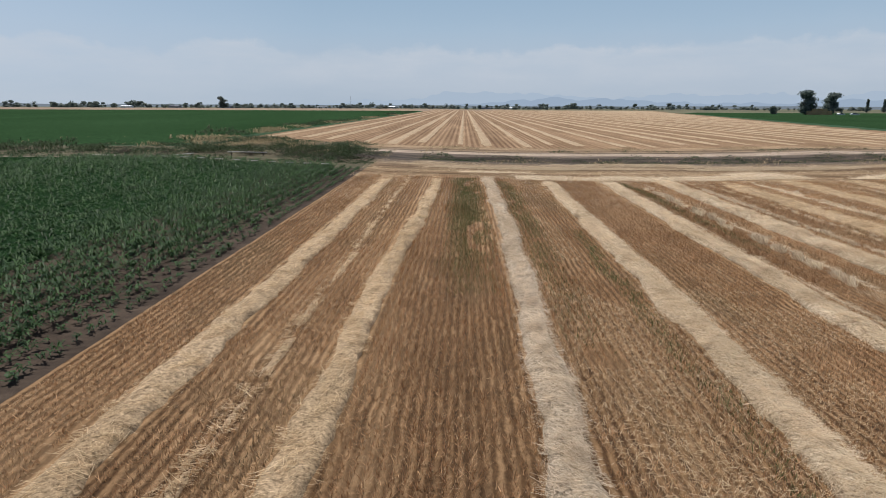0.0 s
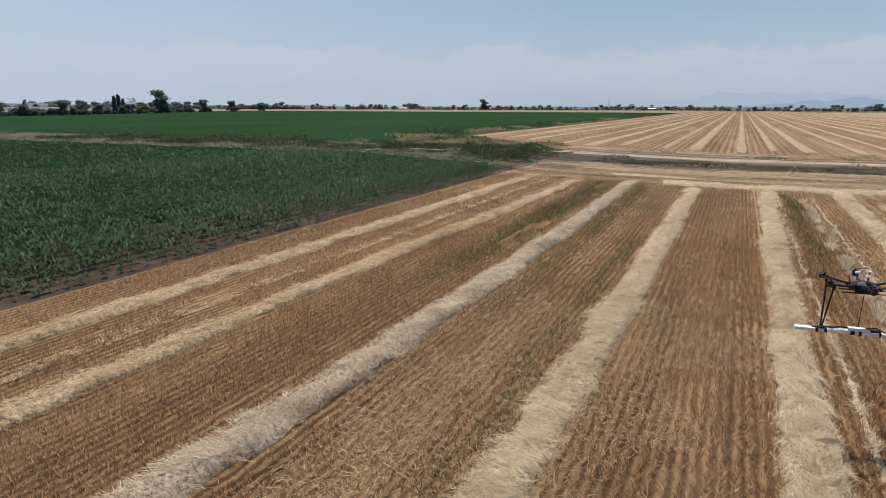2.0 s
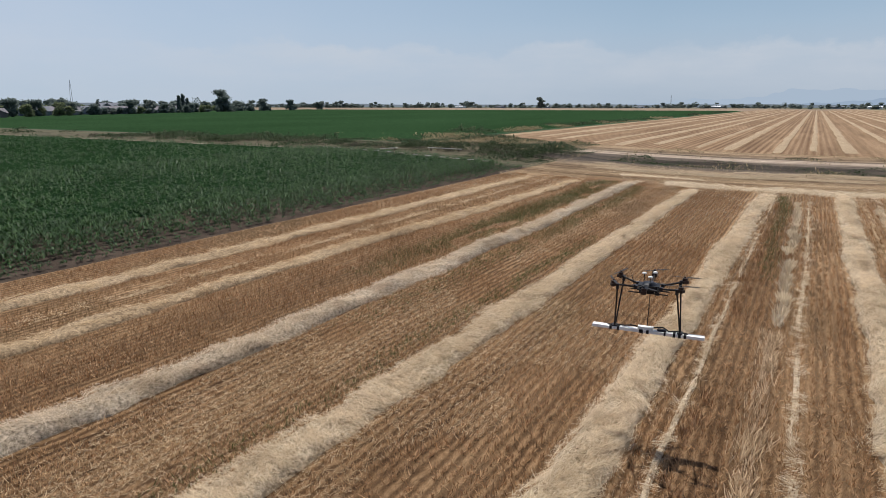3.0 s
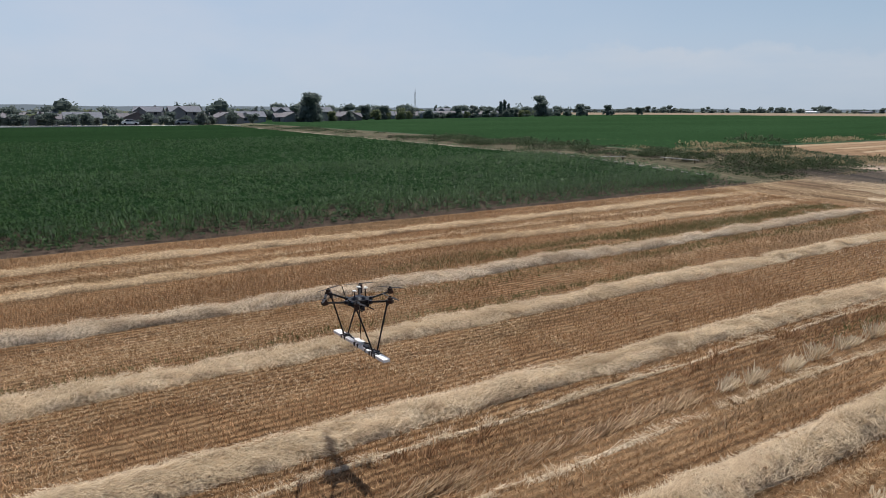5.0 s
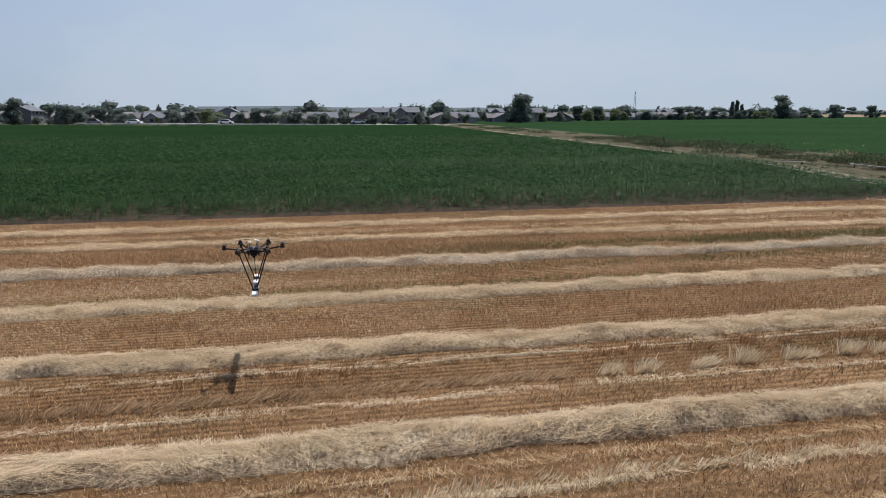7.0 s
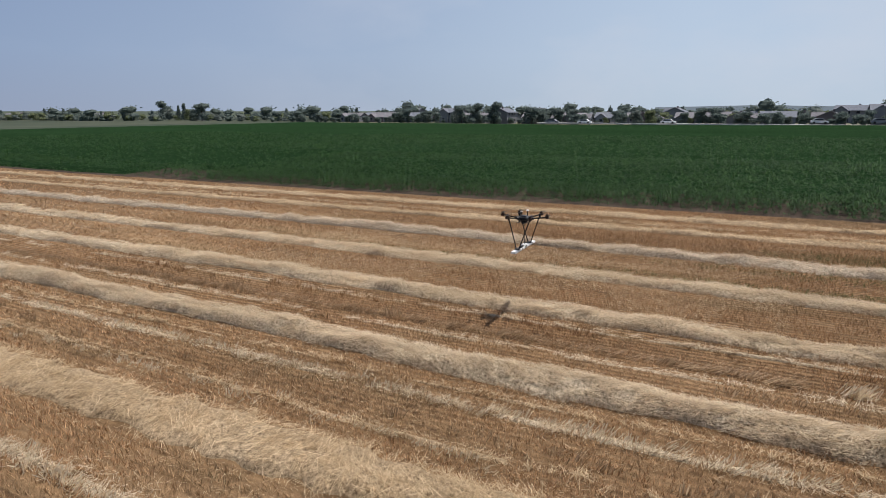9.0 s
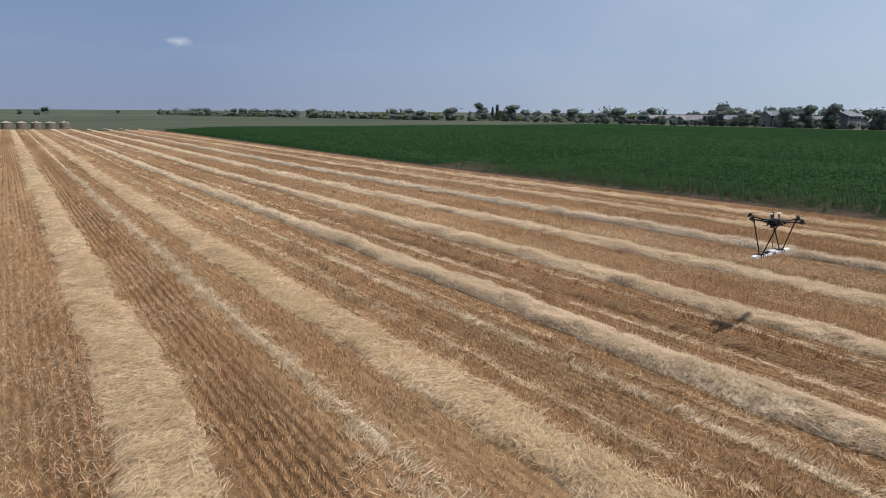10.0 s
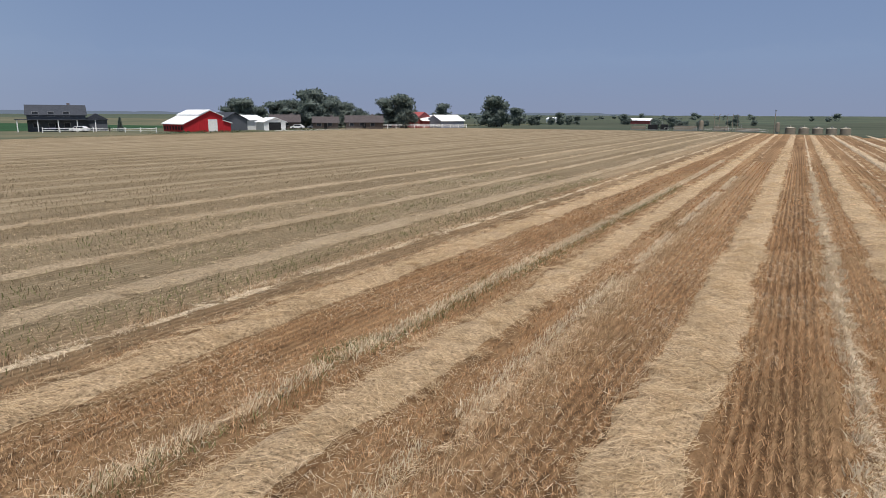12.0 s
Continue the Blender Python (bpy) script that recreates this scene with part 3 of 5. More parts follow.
scatter_straw("scattered_straw", 50000, -7.4, 14, -4, 30, STALK_MID, "loose straw scattered between the stubble rows", 0.8)
scatter_straw("scattered_straw", 85000, 14, 48, -8, 24, STRAW_GOLD, "loose straw scattered between the stubble rows", 0.9)
scatter_straw("scattered_straw", 34000, 2.4, 9.4, -3, 15, STRAW_GOLD, "golden straw litter between the heaps", 0.9)
scatter_straw("scattered_straw", 7000, 3.5, 4.4, -3, 30, STRAW_GOLD, "golden straw litter between the heaps", 0.9)
scatter_straw("scattered_straw", 26000, 20, 31.2, -4, 20, STRAW, "pale straw litter between the heaps", 1.0)
scatter_straw("scattered_straw", 16000, -7.4, 34, 30, 43, STRAW, "loose straw scattered between the stubble rows", 1.6)
scatter_straw("scattered_straw", 14000, -7.4, 48, -30, -4, STRAW, "loose straw scattered between the stubble rows", 1.8)
scatter_straw("scattered_straw", 18000, -8, 60, 41, 55, STRAW_DULL, "flattened straw on the headland", 2.6, True)


def cross_heap(x0, x1, y0, half, high, mat, straw, n, seed):
    """A low broken line of straw lying across the headland."""
    xs = np.arange(x0, x1, 0.35)
    u = np.linspace(-1, 1, 7)
    A, U = np.meshgrid(xs, u, indexing="ij")
    mid = y0 + 1.6 * (vnoise(A * 0.13, A * 0 + 1, seed) - 0.5) + 0.6 * (vnoise(A * 0.5, A * 0 + 2, seed) - 0.5)
    size = np.clip(2.2 * vnoise(A * 0.22, A * 0 + 5, seed + 1) - 0.45, 0.04, 1)
    B = mid + U * half * (0.35 + 0.75 * size)
    Z = ground_z(A, B) - 0.03 + (1 - U * U) * high * size + 0.05 * size * (vnoise(A * 2.5, U * 3, seed + 2) - 0.5)
    ob = sheet("straw_windrow", np.stack([A.ravel(), B.ravel(), Z.ravel()], 1), grid_faces(len(xs), 7), [mat], None, True)
    i, j = rng.integers(0, len(xs), n), rng.integers(0, 7, n)
    keep = rng.random(n) < size[i, j]
    i, j = i[keep], j[keep]
    n = len(i)
    p = np.stack([A[i, j] + rng.normal(0, 0.2, n), B[i, j] + rng.normal(0, 0.25, n), Z[i, j] + rng.uniform(0.01, 0.06, n)], 1)
    v, f = strands(p, rng.uniform(0, math.pi, n), rng.normal(0, 0.2, n), rng.uniform(0.25, 0.7, n), rng.uniform(0.008, 0.02, n))
    sheet("loose_straw", v, f, [straw]).parent = ob
    return tagged(ob, "broken low line of straw across the headland", "windrow", "straw across the headland")


for x0, x1, y0, half, high, seed in ((4, 70, 44.2, 0.8, 0.22, 301), (0, 90, 47.6, 0.8, 0.20, 305), (-5, 110, 50.8, 0.8, 0.20, 309), (-4, 120, 53.8, 0.7, 0.18, 313)):
    cross_heap(x0, x1, y0, half, high, MOUND if seed < 308 else DULL, STRAW if seed < 308 else STRAW_DULL, 9000, seed)


def standing_row(x0, y0, y1, per_metre, high, lean, mat, label, gaps=0.0, width=0.016, spread=0.09):
    n = int((y1 - y0) * per_metre)
    y = rng.uniform(y0, y1, n)
    x = x0 + rng.normal(0, spread, n)
    keep = vnoise(y * 0.8, y * 0 + x0, 23) >= gaps
    x, y = x[keep], y[keep]
    n = len(x)
    h = high * rng.uniform(0.55, 1.1, n)
    p = np.stack([x, y, ground_z(x, y) - 0.01], 1)
    az = rng.uniform(0, math.tau, n)
    s = np.stack([np.cos(az), np.sin(az), 0 * az], 1) * width / 2
    top = p + np.stack([rng.normal(0, 0.32, n) * h, (lean + rng.normal(0, 0.3, n)) * h, h * (1 - 0.4 * abs(lean))], 1)
    v = np.stack([p - s, p + s, top + s * 0.7, top - s * 0.7], 1).reshape(-1, 3)
    return tagged(sheet("standing_straw", v, np.arange(len(v)).reshape(-1, 4), [mat]), label, "stubble", kind="stuff")


MISSED = "row of missed pale wheat stalks leaning over"


def clump_row(x0, y0, y1, gap, high, mat, label, lean=0.7, each=70, spread=0.10, chance=0.8, bare=0.25):
    """Stalk tufts that splay from a narrow foot, spaced unevenly along a row."""
    n = int((y1 - y0) / gap)
    ty = y0 + (np.arange(n) + rng.uniform(0.1, 0.9, n)) * gap
    ty = ty[(rng.random(n) < chance) & (vnoise(ty * 0.35, ty * 0 + x0, 29) > bare)]
    size = rng.uniform(0.5, 1.15, len(ty))
    way = lean * rng.uniform(0.2, 1.2, len(ty))
    k = np.repeat(np.arange(len(ty)), each)
    n = len(k)
    p = np.stack([x0 + rng.normal(0, spread, len(ty))[k] + rng.normal(0, 0.06, n), ty[k] + rng.normal(0, 0.13, n) * size[k], np.zeros(n)], 1)
    p[:, 2] = ground_z(p[:, 0], p[:, 1]) - 0.01
    h = high * size[k] * rng.uniform(0.55, 1.1, n)
    az = rng.uniform(0, math.tau, n)
    s = np.stack([np.cos(az), np.sin(az), 0 * az], 1) * (0.0105 * (0.7 + 0.6 * rng.random(n)))[:, None]
    top = p + np.stack([rng.normal(0, 0.38, n) * h, (way[k] + rng.normal(0, 0.22, n)) * h, h * (1 - 0.35 * way[k])], 1)
    v = np.stack([p - s, p + s, top + s * 0.6, top - s * 0.6], 1).reshape(-1, 3)
    return tagged(sheet("standing_straw", v, np.arange(len(v)).reshape(-1, 4), [mat]), label, "stubble", kind="stuff")


# beside the fifth straw row: stalks pressed flat to the south, loose clumps to the north
standing_row(11.95, -12, 15.2, 120, 0.22, 1.0, STALK_FLAT, "row of flattened brown wheat stalks leaning over", 0.1, 0.014, 0.11)
clump_row(11.98, -6, 15.4, 0.42, 0.30, STALK_MID, "flattened tufts of wheat stalks leaning over", 1.0, 60, 0.06, 0.8)
clump_row(12.04, 15.6, 38, 0.85, 0.33, STALK_PALE, "clumps of missed pale wheat stalks standing in a row", 0.75, 130, 0.05, 0.95, 0.04)
clump_row(11.92, 10.7, 10.95, 0.25, 0.34, STALK_PALE, "small upright tuft of pale wheat stalks", 0.1, 90, 0.03, 1.1)
clump_row(15.62, -4, 38, 0.26, 0.17, STALK_PALE, MISSED, 0.8, 34, 0.08, 0.92, 0.1)
clump_row(16.5, -6, 38, 0.5, 0.16, STALK_MID, MISSED, 0.4, 30, 0.10, 0.6)
clump_row(11.05, -6, 38, 0.45, 0.20, STALK, "taller row of brown stubble", 0.3, 34, 0.07, 0.7)
clump_row(12.9, -6, 38, 0.5, 0.16, STALK_MID, "taller row of pale stubble", 0.3, 26, 0.08, 0.5)
clump_row(17.15, -40, 30, 0.4, 0.16, STALK_PALE, "row of tufted pale stubble", 0.8, 30, 0.10, 0.7)
clump_row(20.50, -50, 38, 0.30, 0.22, STALK_PALE, "row of tufted pale stubble", 0.95, 60, 0.14, 0.92, 0.12)
standing_row(25.5, -40, 38, 150, 0.15, -0.35, STALK_MID, "row of taller pale stubble", 0.15, 0.013, 0.13)
standing_row(26.0, -40, 38, 110, 0.15, -0.35, STALK_PALE, "row of taller pale stubble", 0.2, 0.013, 0.10)
standing_row(28.95, -60, 38, 150, 0.15, -0.35, STALK_PALE, "row of taller pale stubble with green weeds", 0.2, 0.015, 0.13)
standing_row(28.7, -30, 20, 34, 0.15, 0, REGROWTH, "olive weeds in the stubble row", 0.4, 0.012, 0.16)
standing_row(33.75, -40, 38, 100, 0.16, -0.2, STALK_MID, "row of taller pale stubble", 0.25, 0.016, 0.10)
standing_row(34.6, -30, 38, 60, 0.13, 0, REGROWTH, "olive weeds in the weathered stubble", 0.2, 0.016, 0.5)
standing_row(38.0, -30, 38, 50, 0.13, 0, REGROWTH, "olive weeds in the weathered stubble", 0.3, 0.018, 0.6)
standing_row(42.0, -30, 38, 30, 0.13, 0, REGROWTH, "olive weeds in the weathered stubble", 0.3, 0.022, 0.8)


def regrowth(x0, spread, y0, y1, n, high=0.13):
    """A soft-edged stripe of green shoots in the stubble."""
    y = y0 + (y1 - y0) * rng.beta(1.5, 1.15, n)
    x = x0 + spread * (rng.random(n) + rng.random(n) - 1) + 0.35 * (vnoise(y * 0.4, y * 0 + 2, 77) - 0.5)
    keep = vnoise(x * 2.0, y * 0.6, 63) + 0.5 * vnoise(x * 0.9, y * 0.13, 64) > 0.42
    x, y = x[keep], y[keep]
    n = len(x)
    v, f = blades(np.stack([x, y, ground_z(x, y)], 1), high * rng.uniform(0.5, 1.2, n), rng.uniform(0.012, 0.026, n), 0.06)
    return tagged(sheet("weeds", v, f, [REGROWTH]), "thin green regrowth in the stubble", "weeds", kind="stuff")


regrowth(0.35, 1.1, 14, 42.5, 15000)
regrowth(3.0, 0.7, 10, 41, 4600)
regrowth(11.3, 0.4, 20, 41, 2500)
regrowth(4.9, 0.4, -2, 24, 2200)
regrowth(29.1, 0.4, 6.9, 9.0, 200, 0.14)
regrowth(28.75, 0.5, -30, 14, 3600, 0.12)


def weed_patch(name, n, x0, x1, y0, y1, high, mat, label, cut=0.45, seed=51, scale=0.35, width=0.06):
    """Clumps of leafy weeds, dense where the noise is high."""
    x, y = rng.uniform(x0, x1, n), rng.uniform(y0, y1, n)
    q = vnoise(x * scale, y * scale, seed)
    keep = q > cut
    x, y, q = x[keep], y[keep], q[keep]
    n = len(x)
    h = high * (0.35 + 1.3 * (q - cut) / (1 - cut)) * rng.uniform(0.6, 1.2, n)
    z = ground_z(x, y) + h * rng.uniform(0, 0.7, n)
    v, f = leaves(np.stack([x, y, z], 1), rng.uniform(0, math.tau, n), h * rng.uniform(0.25, 0.6, n), h * rng.uniform(0.1, 0.5, n), h * rng.uniform(-0.1, 0.3, n), width * rng.uniform(0.6, 1.4, n))
    return tagged(sheet(name, v, f, [mat]), label, "weeds", kind="stuff")


weed_patch("weeds", 12000, -40, -7.5, 50, 66, 0.24, WEED, "thick grey-green weeds on the ditch bank", 0.30, 51, 0.33, 0.15)
weed_patch("weeds", 7000, -75, -40, 52, 63, 0.6, WEED, "grey-green weeds on the ditch bank", 0.4, 251, 0.3, 0.12)
weed_patch("dry_grass", 8000, -34, -7, 54, 76, 0.38, DRY, "dry reddish grass among the weeds", 0.5, 252, 0.3, 0.07)
weed_patch("weeds", 9000, -170, -60, 51.5, 60, 0.5, WEED, "green and brown weeds beside the field track", 0.55, 52, 0.2, 0.18)
weed_patch("dry_grass", 5000, -50, -10, 66, 74, 0.5, DRY, "pale dry grass on the ditch bank", 0.55, 53, 0.25, 0.08)
weed_patch("weeds", 10000, -34, -9, 64, 78, 0.42, WEED, "grey-green weeds among the dry grass", 0.5, 153, 0.3, 0.10)
weed_patch("dry_grass", 10000, -36, -31, 72, 330, 0.45, DRY, "pale dry grass along the field edge", 0.5, 54, 0.12, 0.16)
weed_patch("weeds", 9000, -38, -32, 70, 420, 0.9, WEED, "green weeds along the field edge", 0.5, 55, 0.1, 0.22)
weed_patch("weeds", 16000, -4, 120, 57.0, 64.5, 0.20, WEED, "low grey-green weeds in the dry ditch", 0.45, 56, 0.5, 0.14)
weed_patch("dry_grass", 9000, -6, 120, 53, 68, 0.35, DRY, "short dry grass by the ditch", 0.55, 57, 0.3, 0.08)
weed_patch("weeds", 6000, -6, 130, 70.5, 73, 0.26, WEED, "low weeds along the dirt road", 0.6, 58, 0.25, 0.11)
weed_patch("dry_grass", 9000, -20, 130, 73, 79, 0.4, DRY, "rusty dry grass along the field edge", 0.55, 158, 0.2, 0.09)
weed_patch("weeds", 2600, -170, -9, 46.3, 47.3, 0.36, WEED, "weeds between the corn and the track", 0.4, 59, 0.3, 0.12)


def weed_bushes(name, n, x0, x1, y0, y1, high, mat, label, seed, each=110):
    """Rounded, leafy bushes of weed set unevenly over a strip."""
    r = np.random.default_rng(seed)
    bx, by = r.uniform(x0, x1, n), r.uniform(y0, y1, n)
    size = high * r.uniform(0.45, 1.25, n)
    k = np.repeat(np.arange(n), each)
    d = r.normal(0, 1, (len(k), 3))
    d[:, 2] = np.abs(d[:, 2])
    d *= (r.uniform(0.55, 1.05, len(k)) / np.linalg.norm(d, axis=1))[:, None]
    p = np.stack([bx[k] + d[:, 0] * size[k] * 1.15, by[k] + d[:, 1] * size[k], 0 * d[:, 0]], 1)
    p[:, 2] = ground_z(p[:, 0], p[:, 1]) + d[:, 2] * size[k] * 0.8
    q = size[k] * r.uniform(0.10, 0.24, len(k))
    v, f = leaves(p, r.uniform(0, math.tau, len(k)), q, q * r.uniform(0.2, 0.9, len(k)), q * r.uniform(-0.2, 0.5, len(k)), q * 0.5)
    return tagged(sheet(name, v, f, [mat]), label, "weeds", kind="stuff")


DEAD = leaf_mat("dead_weed", (0.050, 0.042, 0.036), (0.125, 0.105, 0.086), 0.9)
BUSH = leaf_mat("bush_leaf", (0.020, 0.036, 0.016), (0.066, 0.088, 0.042), 0.8)
weed_bushes("weeds", 44, -26, -9.5, 54, 60, 0.80, BUSH, "dark green weed bushes on the ditch bank", 401, 170)
weed_bushes("weeds", 22, -22, -9, 60, 66, 0.6, BUSH, "dark green weed bushes on the ditch bank", 402, 150)
weed_bushes("weeds", 46, -26, -7.5, 51, 64, 0.55, DEAD, "brown dead weeds on the ditch bank", 403)
weed_bushes("weeds", 50, -70, -24, 51, 58, 0.85, BUSH, "dark weed bushes along the field track", 404)
weed_bushes("weeds", 60, -80, -24, 50, 58, 0.5, DEAD, "brown dead weeds along the field track", 405)
weed_bushes("dry_grass", 40, -30, -12, 64, 76, 0.6, DRY, "rosy dry grass mounds behind the bank", 406)
weed_bushes("weeds", 150, -5, 110, 56.5, 63.5, 0.34, BUSH, "scattered dark weeds in the dry ditch", 407, 70)
weed_bushes("weeds", 150, -5, 120, 55.5, 64.5, 0.30, DEAD, "scattered brown weeds in the dry ditch", 408, 60)
weed_bushes("weeds", 70, -5, 120, 70, 73.5, 0.36, DEAD, "brown weeds along the dirt track", 409, 60)
weed_bushes("weeds", 40, -5, 120, 70, 73.5, 0.32, BUSH, "green weeds along the dirt track", 410, 60)
weed_bushes("weeds", 26, -9, 60, 43, 55, 0.16, BUSH, "small green weeds on the headland", 411, 50)


# ---- sky and distance ----
def sky_band():
    """Hazy lower sky with a low bank of cloud, far behind everything."""
    n, r, rows = 96, 4650, 14
    zs = np.linspace(-60, 1700, rows)
    a = np.linspace(0, math.tau, n, endpoint=False)
    v = np.array([(r * math.sin(t), r * math.cos(t), z) for z in zs for t in a])
    f = [(i * n + j, i * n + (j + 1) % n, (i + 1) * n + (j + 1) % n, (i + 1) * n + j) for i in range(rows - 1) for j in range(n)]
    m = bpy.data.materials.new("hazy_sky")
    m.use_nodes = True
    t = m.node_tree
    t.nodes.clear()
    b = Mat("unused_sky")
    bpy.data.materials.remove(b.m)
    b.m, b.t = m, t
    out = b.node("OutputMaterial")
    glow = b.node("Emission")
    sep = b.node("SeparateXYZ")
    b.link(b.node("NewGeometry").outputs["Position"], sep.inputs[0])

    def line(src, lo, hi):
        q = b.node("MapRange")
        b.link(src, q.inputs[0])
        q.inputs[1].default_value, q.inputs[2].default_value = lo, hi
        return q.outputs[0]

    high = line(sep.outputs[2], 0, 1100)
    north = b.ramp(high, (0.0, (0.44, 0.54, 0.66)), (0.22, (0.52, 0.615, 0.735)), (0.50, (0.44, 0.585, 0.745)), (1.0, (0.305, 0.475, 0.67)))
    south = b.ramp(high, (0.0, (0.290, 0.345, 0.500)), (0.35, (0.262, 0.358, 0.555)), (1.0, (0.205, 0.303, 0.520)))
    west = b.ramp(high, (0.0, (0.555, 0.67, 0.80)), (0.35, (0.57, 0.695, 0.86)), (1.0, (0.525, 0.655, 0.86)))
    c = b.mix(line(sep.outputs[1], -2600, 2600), south, north)
    c = b.mix(b.mix(1.0, line(sep.outputs[0], -1000, -4700), b.ramp(line(sep.outputs[1], -4200, -600), (0.0, (0.66, 0.66, 0.66)), (0.45, (0.68, 0.68, 0.68)), (1.0, (1, 1, 1))), "MULTIPLY"), c, west)
    cloud = b.noise(0.0010, (1, 1, 4.5), 9, 0.58)
    puff = b.node("Math")
    puff.operation = "MULTIPLY_ADD"
    b.link(b.noise(0.0022, (1, 1, 1.4), 7, 0.6), puff.inputs[0])
    puff.inputs[1].default_value = -0.34
    b.link(high, puff.inputs[2])
    low = b.ramp(puff.outputs[0], (0.0, (0.45, 0.45, 0.45)), (0.10, (0.8, 0.8, 0.8)), (0.19, (1, 1, 1)), (0.235, (0.12, 0.12, 0.12)), (0.40, (0.0, 0.0, 0.0)))
    amount = b.mix(1.0, b.ramp(cloud, (0.34, (0.22, 0.22, 0.22)), (0.62, (0.70, 0.70, 0.70))), low, "MULTIPLY")
    amount = b.mix(1.0, amount, b.ramp(line(sep.outputs[1], 900, 3900), (0.0, (0.04, 0.04, 0.04)), (1.0, (1, 1, 1))), "MULTIPLY")
    c = b.mix(amount, c, (0.67, 0.72, 0.80))
    thin_cloud = b.mix(1.0, b.ramp(b.noise(0.0008, (1, 1, 2.2), 6, 0.55), (0.42, (0, 0, 0)), (0.74, (0.45, 0.45, 0.45))),
                       b.ramp(line(sep.outputs[0], -3000, -4500), (0.0, (0, 0, 0)), (1.0, (1, 1, 1))), "MULTIPLY")
    c = b.mix(thin_cloud, c, (0.71, 0.745, 0.84))
    # one small white cloud low in the south
    gap = b.node("VectorMath")
    gap.operation = "DISTANCE"
    mp = b.node("Mapping")
    mp.inputs["Scale"].default_value = (1, 1, 2.6)
    b.link(b.node("NewGeometry").outputs["Position"], mp.inputs["Vector"])
    b.link(mp.outputs[0], gap.inputs[0])
    gap.inputs[1].default_value = (-985, -4540, 455 * 2.6)
    rough = b.node("Math")
    rough.operation = "MULTIPLY_ADD"
    b.link(b.noise(0.02, (1, 1, 2), 4), rough.inputs[0])
    rough.inputs[1].default_value = 110.0
    b.link(gap.outputs["Value"], rough.inputs[2])
    c = b.mix(b.ramp(line(rough.outputs[0], 40, 150), (0.0, (0.65, 0.65, 0.65)), (1.0, (0, 0, 0))), c, (0.75, 0.80, 0.88))
    b.link(c, glow.inputs[0])
    glow.inputs[1].default_value = 0.93
    b.link(glow.outputs[0], out.inputs[0])
    return tagged(sheet("backdrop", v, np.array(f), [m], None, True), "pale hazy blue sky with low cloud", "sky", kind="structure")


sky_band()


# Self-lit flat colour for distant land, with the air's haze painted in.
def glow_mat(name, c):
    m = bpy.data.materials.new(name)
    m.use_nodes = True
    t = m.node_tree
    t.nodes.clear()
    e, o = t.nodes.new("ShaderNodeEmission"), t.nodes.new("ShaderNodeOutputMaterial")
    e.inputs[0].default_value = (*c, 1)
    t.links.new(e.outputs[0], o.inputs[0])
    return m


def ridge(r, a0, a1, base, high, seed, mat, label):
    """A far mountain line between two bearings, degrees right of north."""
    a = np.radians(np.linspace(a0, a1, 260))
    s = np.degrees(a)
    p = 0.55 * vnoise(s * 0.16, s * 0, seed) + 0.3 * vnoise(s * 0.5, s * 0, seed + 1) + 0.15 * vnoise(s * 1.7, s * 0, seed + 2)
    fade = np.clip((s - a0) / 8, 0, 1) * np.clip((a1 - s) / 8, 0, 1)
    top = base + high * p * fade
    x, y = r * np.sin(a), r * np.cos(a)
    v = np.concatenate([np.stack([x, y, 0 * x - 60], 1), np.stack([x, y, top], 1), np.stack([x * 1.01, y * 1.01, top - 40], 1)])
    n = len(a)
    i = np.arange(n - 1)
    f = np.concatenate([np.stack([i, i + 1, n + i + 1, n + i], 1), np.stack([n + i, n + i + 1, 2 * n + i + 1, 2 * n + i], 1)])
    return tagged(sheet("backdrop", v, f, [mat], None, True), label, "mountains", kind="structure")


# Ridges glow in haze tints a little darker than the sky behind.
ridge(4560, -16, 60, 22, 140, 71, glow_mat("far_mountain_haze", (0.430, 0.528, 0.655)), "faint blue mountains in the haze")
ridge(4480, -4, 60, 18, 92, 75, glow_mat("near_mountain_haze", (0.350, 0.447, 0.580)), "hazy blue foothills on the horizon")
SOUTH_HAZE = glow_mat("far_south_haze", (0.175, 0.215, 0.275))
ridge(4400, 100, 178, 4, 30, 81, SOUTH_HAZE, "low hazy hills on the horizon")
ridge(4380, 150, 265, -16, 24, 83, SOUTH_HAZE, "low hazy rise on the horizon")
ridge(4300, -100, 60, 28, 14, 85, glow_mat("far_north_haze", (0.20, 0.24, 0.285)), "low hazy plain on the horizon")


# ---- building helpers ----
def part(name, bm, material, parent, label=""):
    me = bpy.data.meshes.new(name)
    bm.to_mesh(me)
    bm.free()
    me.materials.append(material)
    ob = new(name, me)
    ob.parent = parent
    if label:
        ob["label"] = label
    return ob


def block(x0, x1, y0, y1, z0, z1, bevel=0.0):
    bm = bmesh.new()
    add_block(bm, x0, x1, y0, y1, z0, z1)
    if bevel:
        bmesh.ops.bevel(bm, geom=bm.edges[:], offset=bevel, segments=2, affect="EDGES", profile=0.6)
    return bm


def add_block(bm, x0, x1, y0, y1, z0, z1):
    m = Matrix.LocRotScale(((x0 + x1) / 2, (y0 + y1) / 2, (z0 + z1) / 2), None, (x1 - x0, y1 - y0, z1 - z0))
    bmesh.ops.create_cube(bm, size=1, matrix=m)


def add_rod(bm, a, b, r0, r1=None, sides=8):
    a, b = Vector(a), Vector(b)
    d = b - a
    q = d.to_track_quat("Z", "Y").to_matrix().to_4x4()
    bmesh.ops.create_cone(bm, cap_ends=True, segments=sides, radius1=r0, radius2=r0 if r1 is None else r1, depth=d.length,
                          matrix=Matrix.Translation((a + b) / 2) @ q)


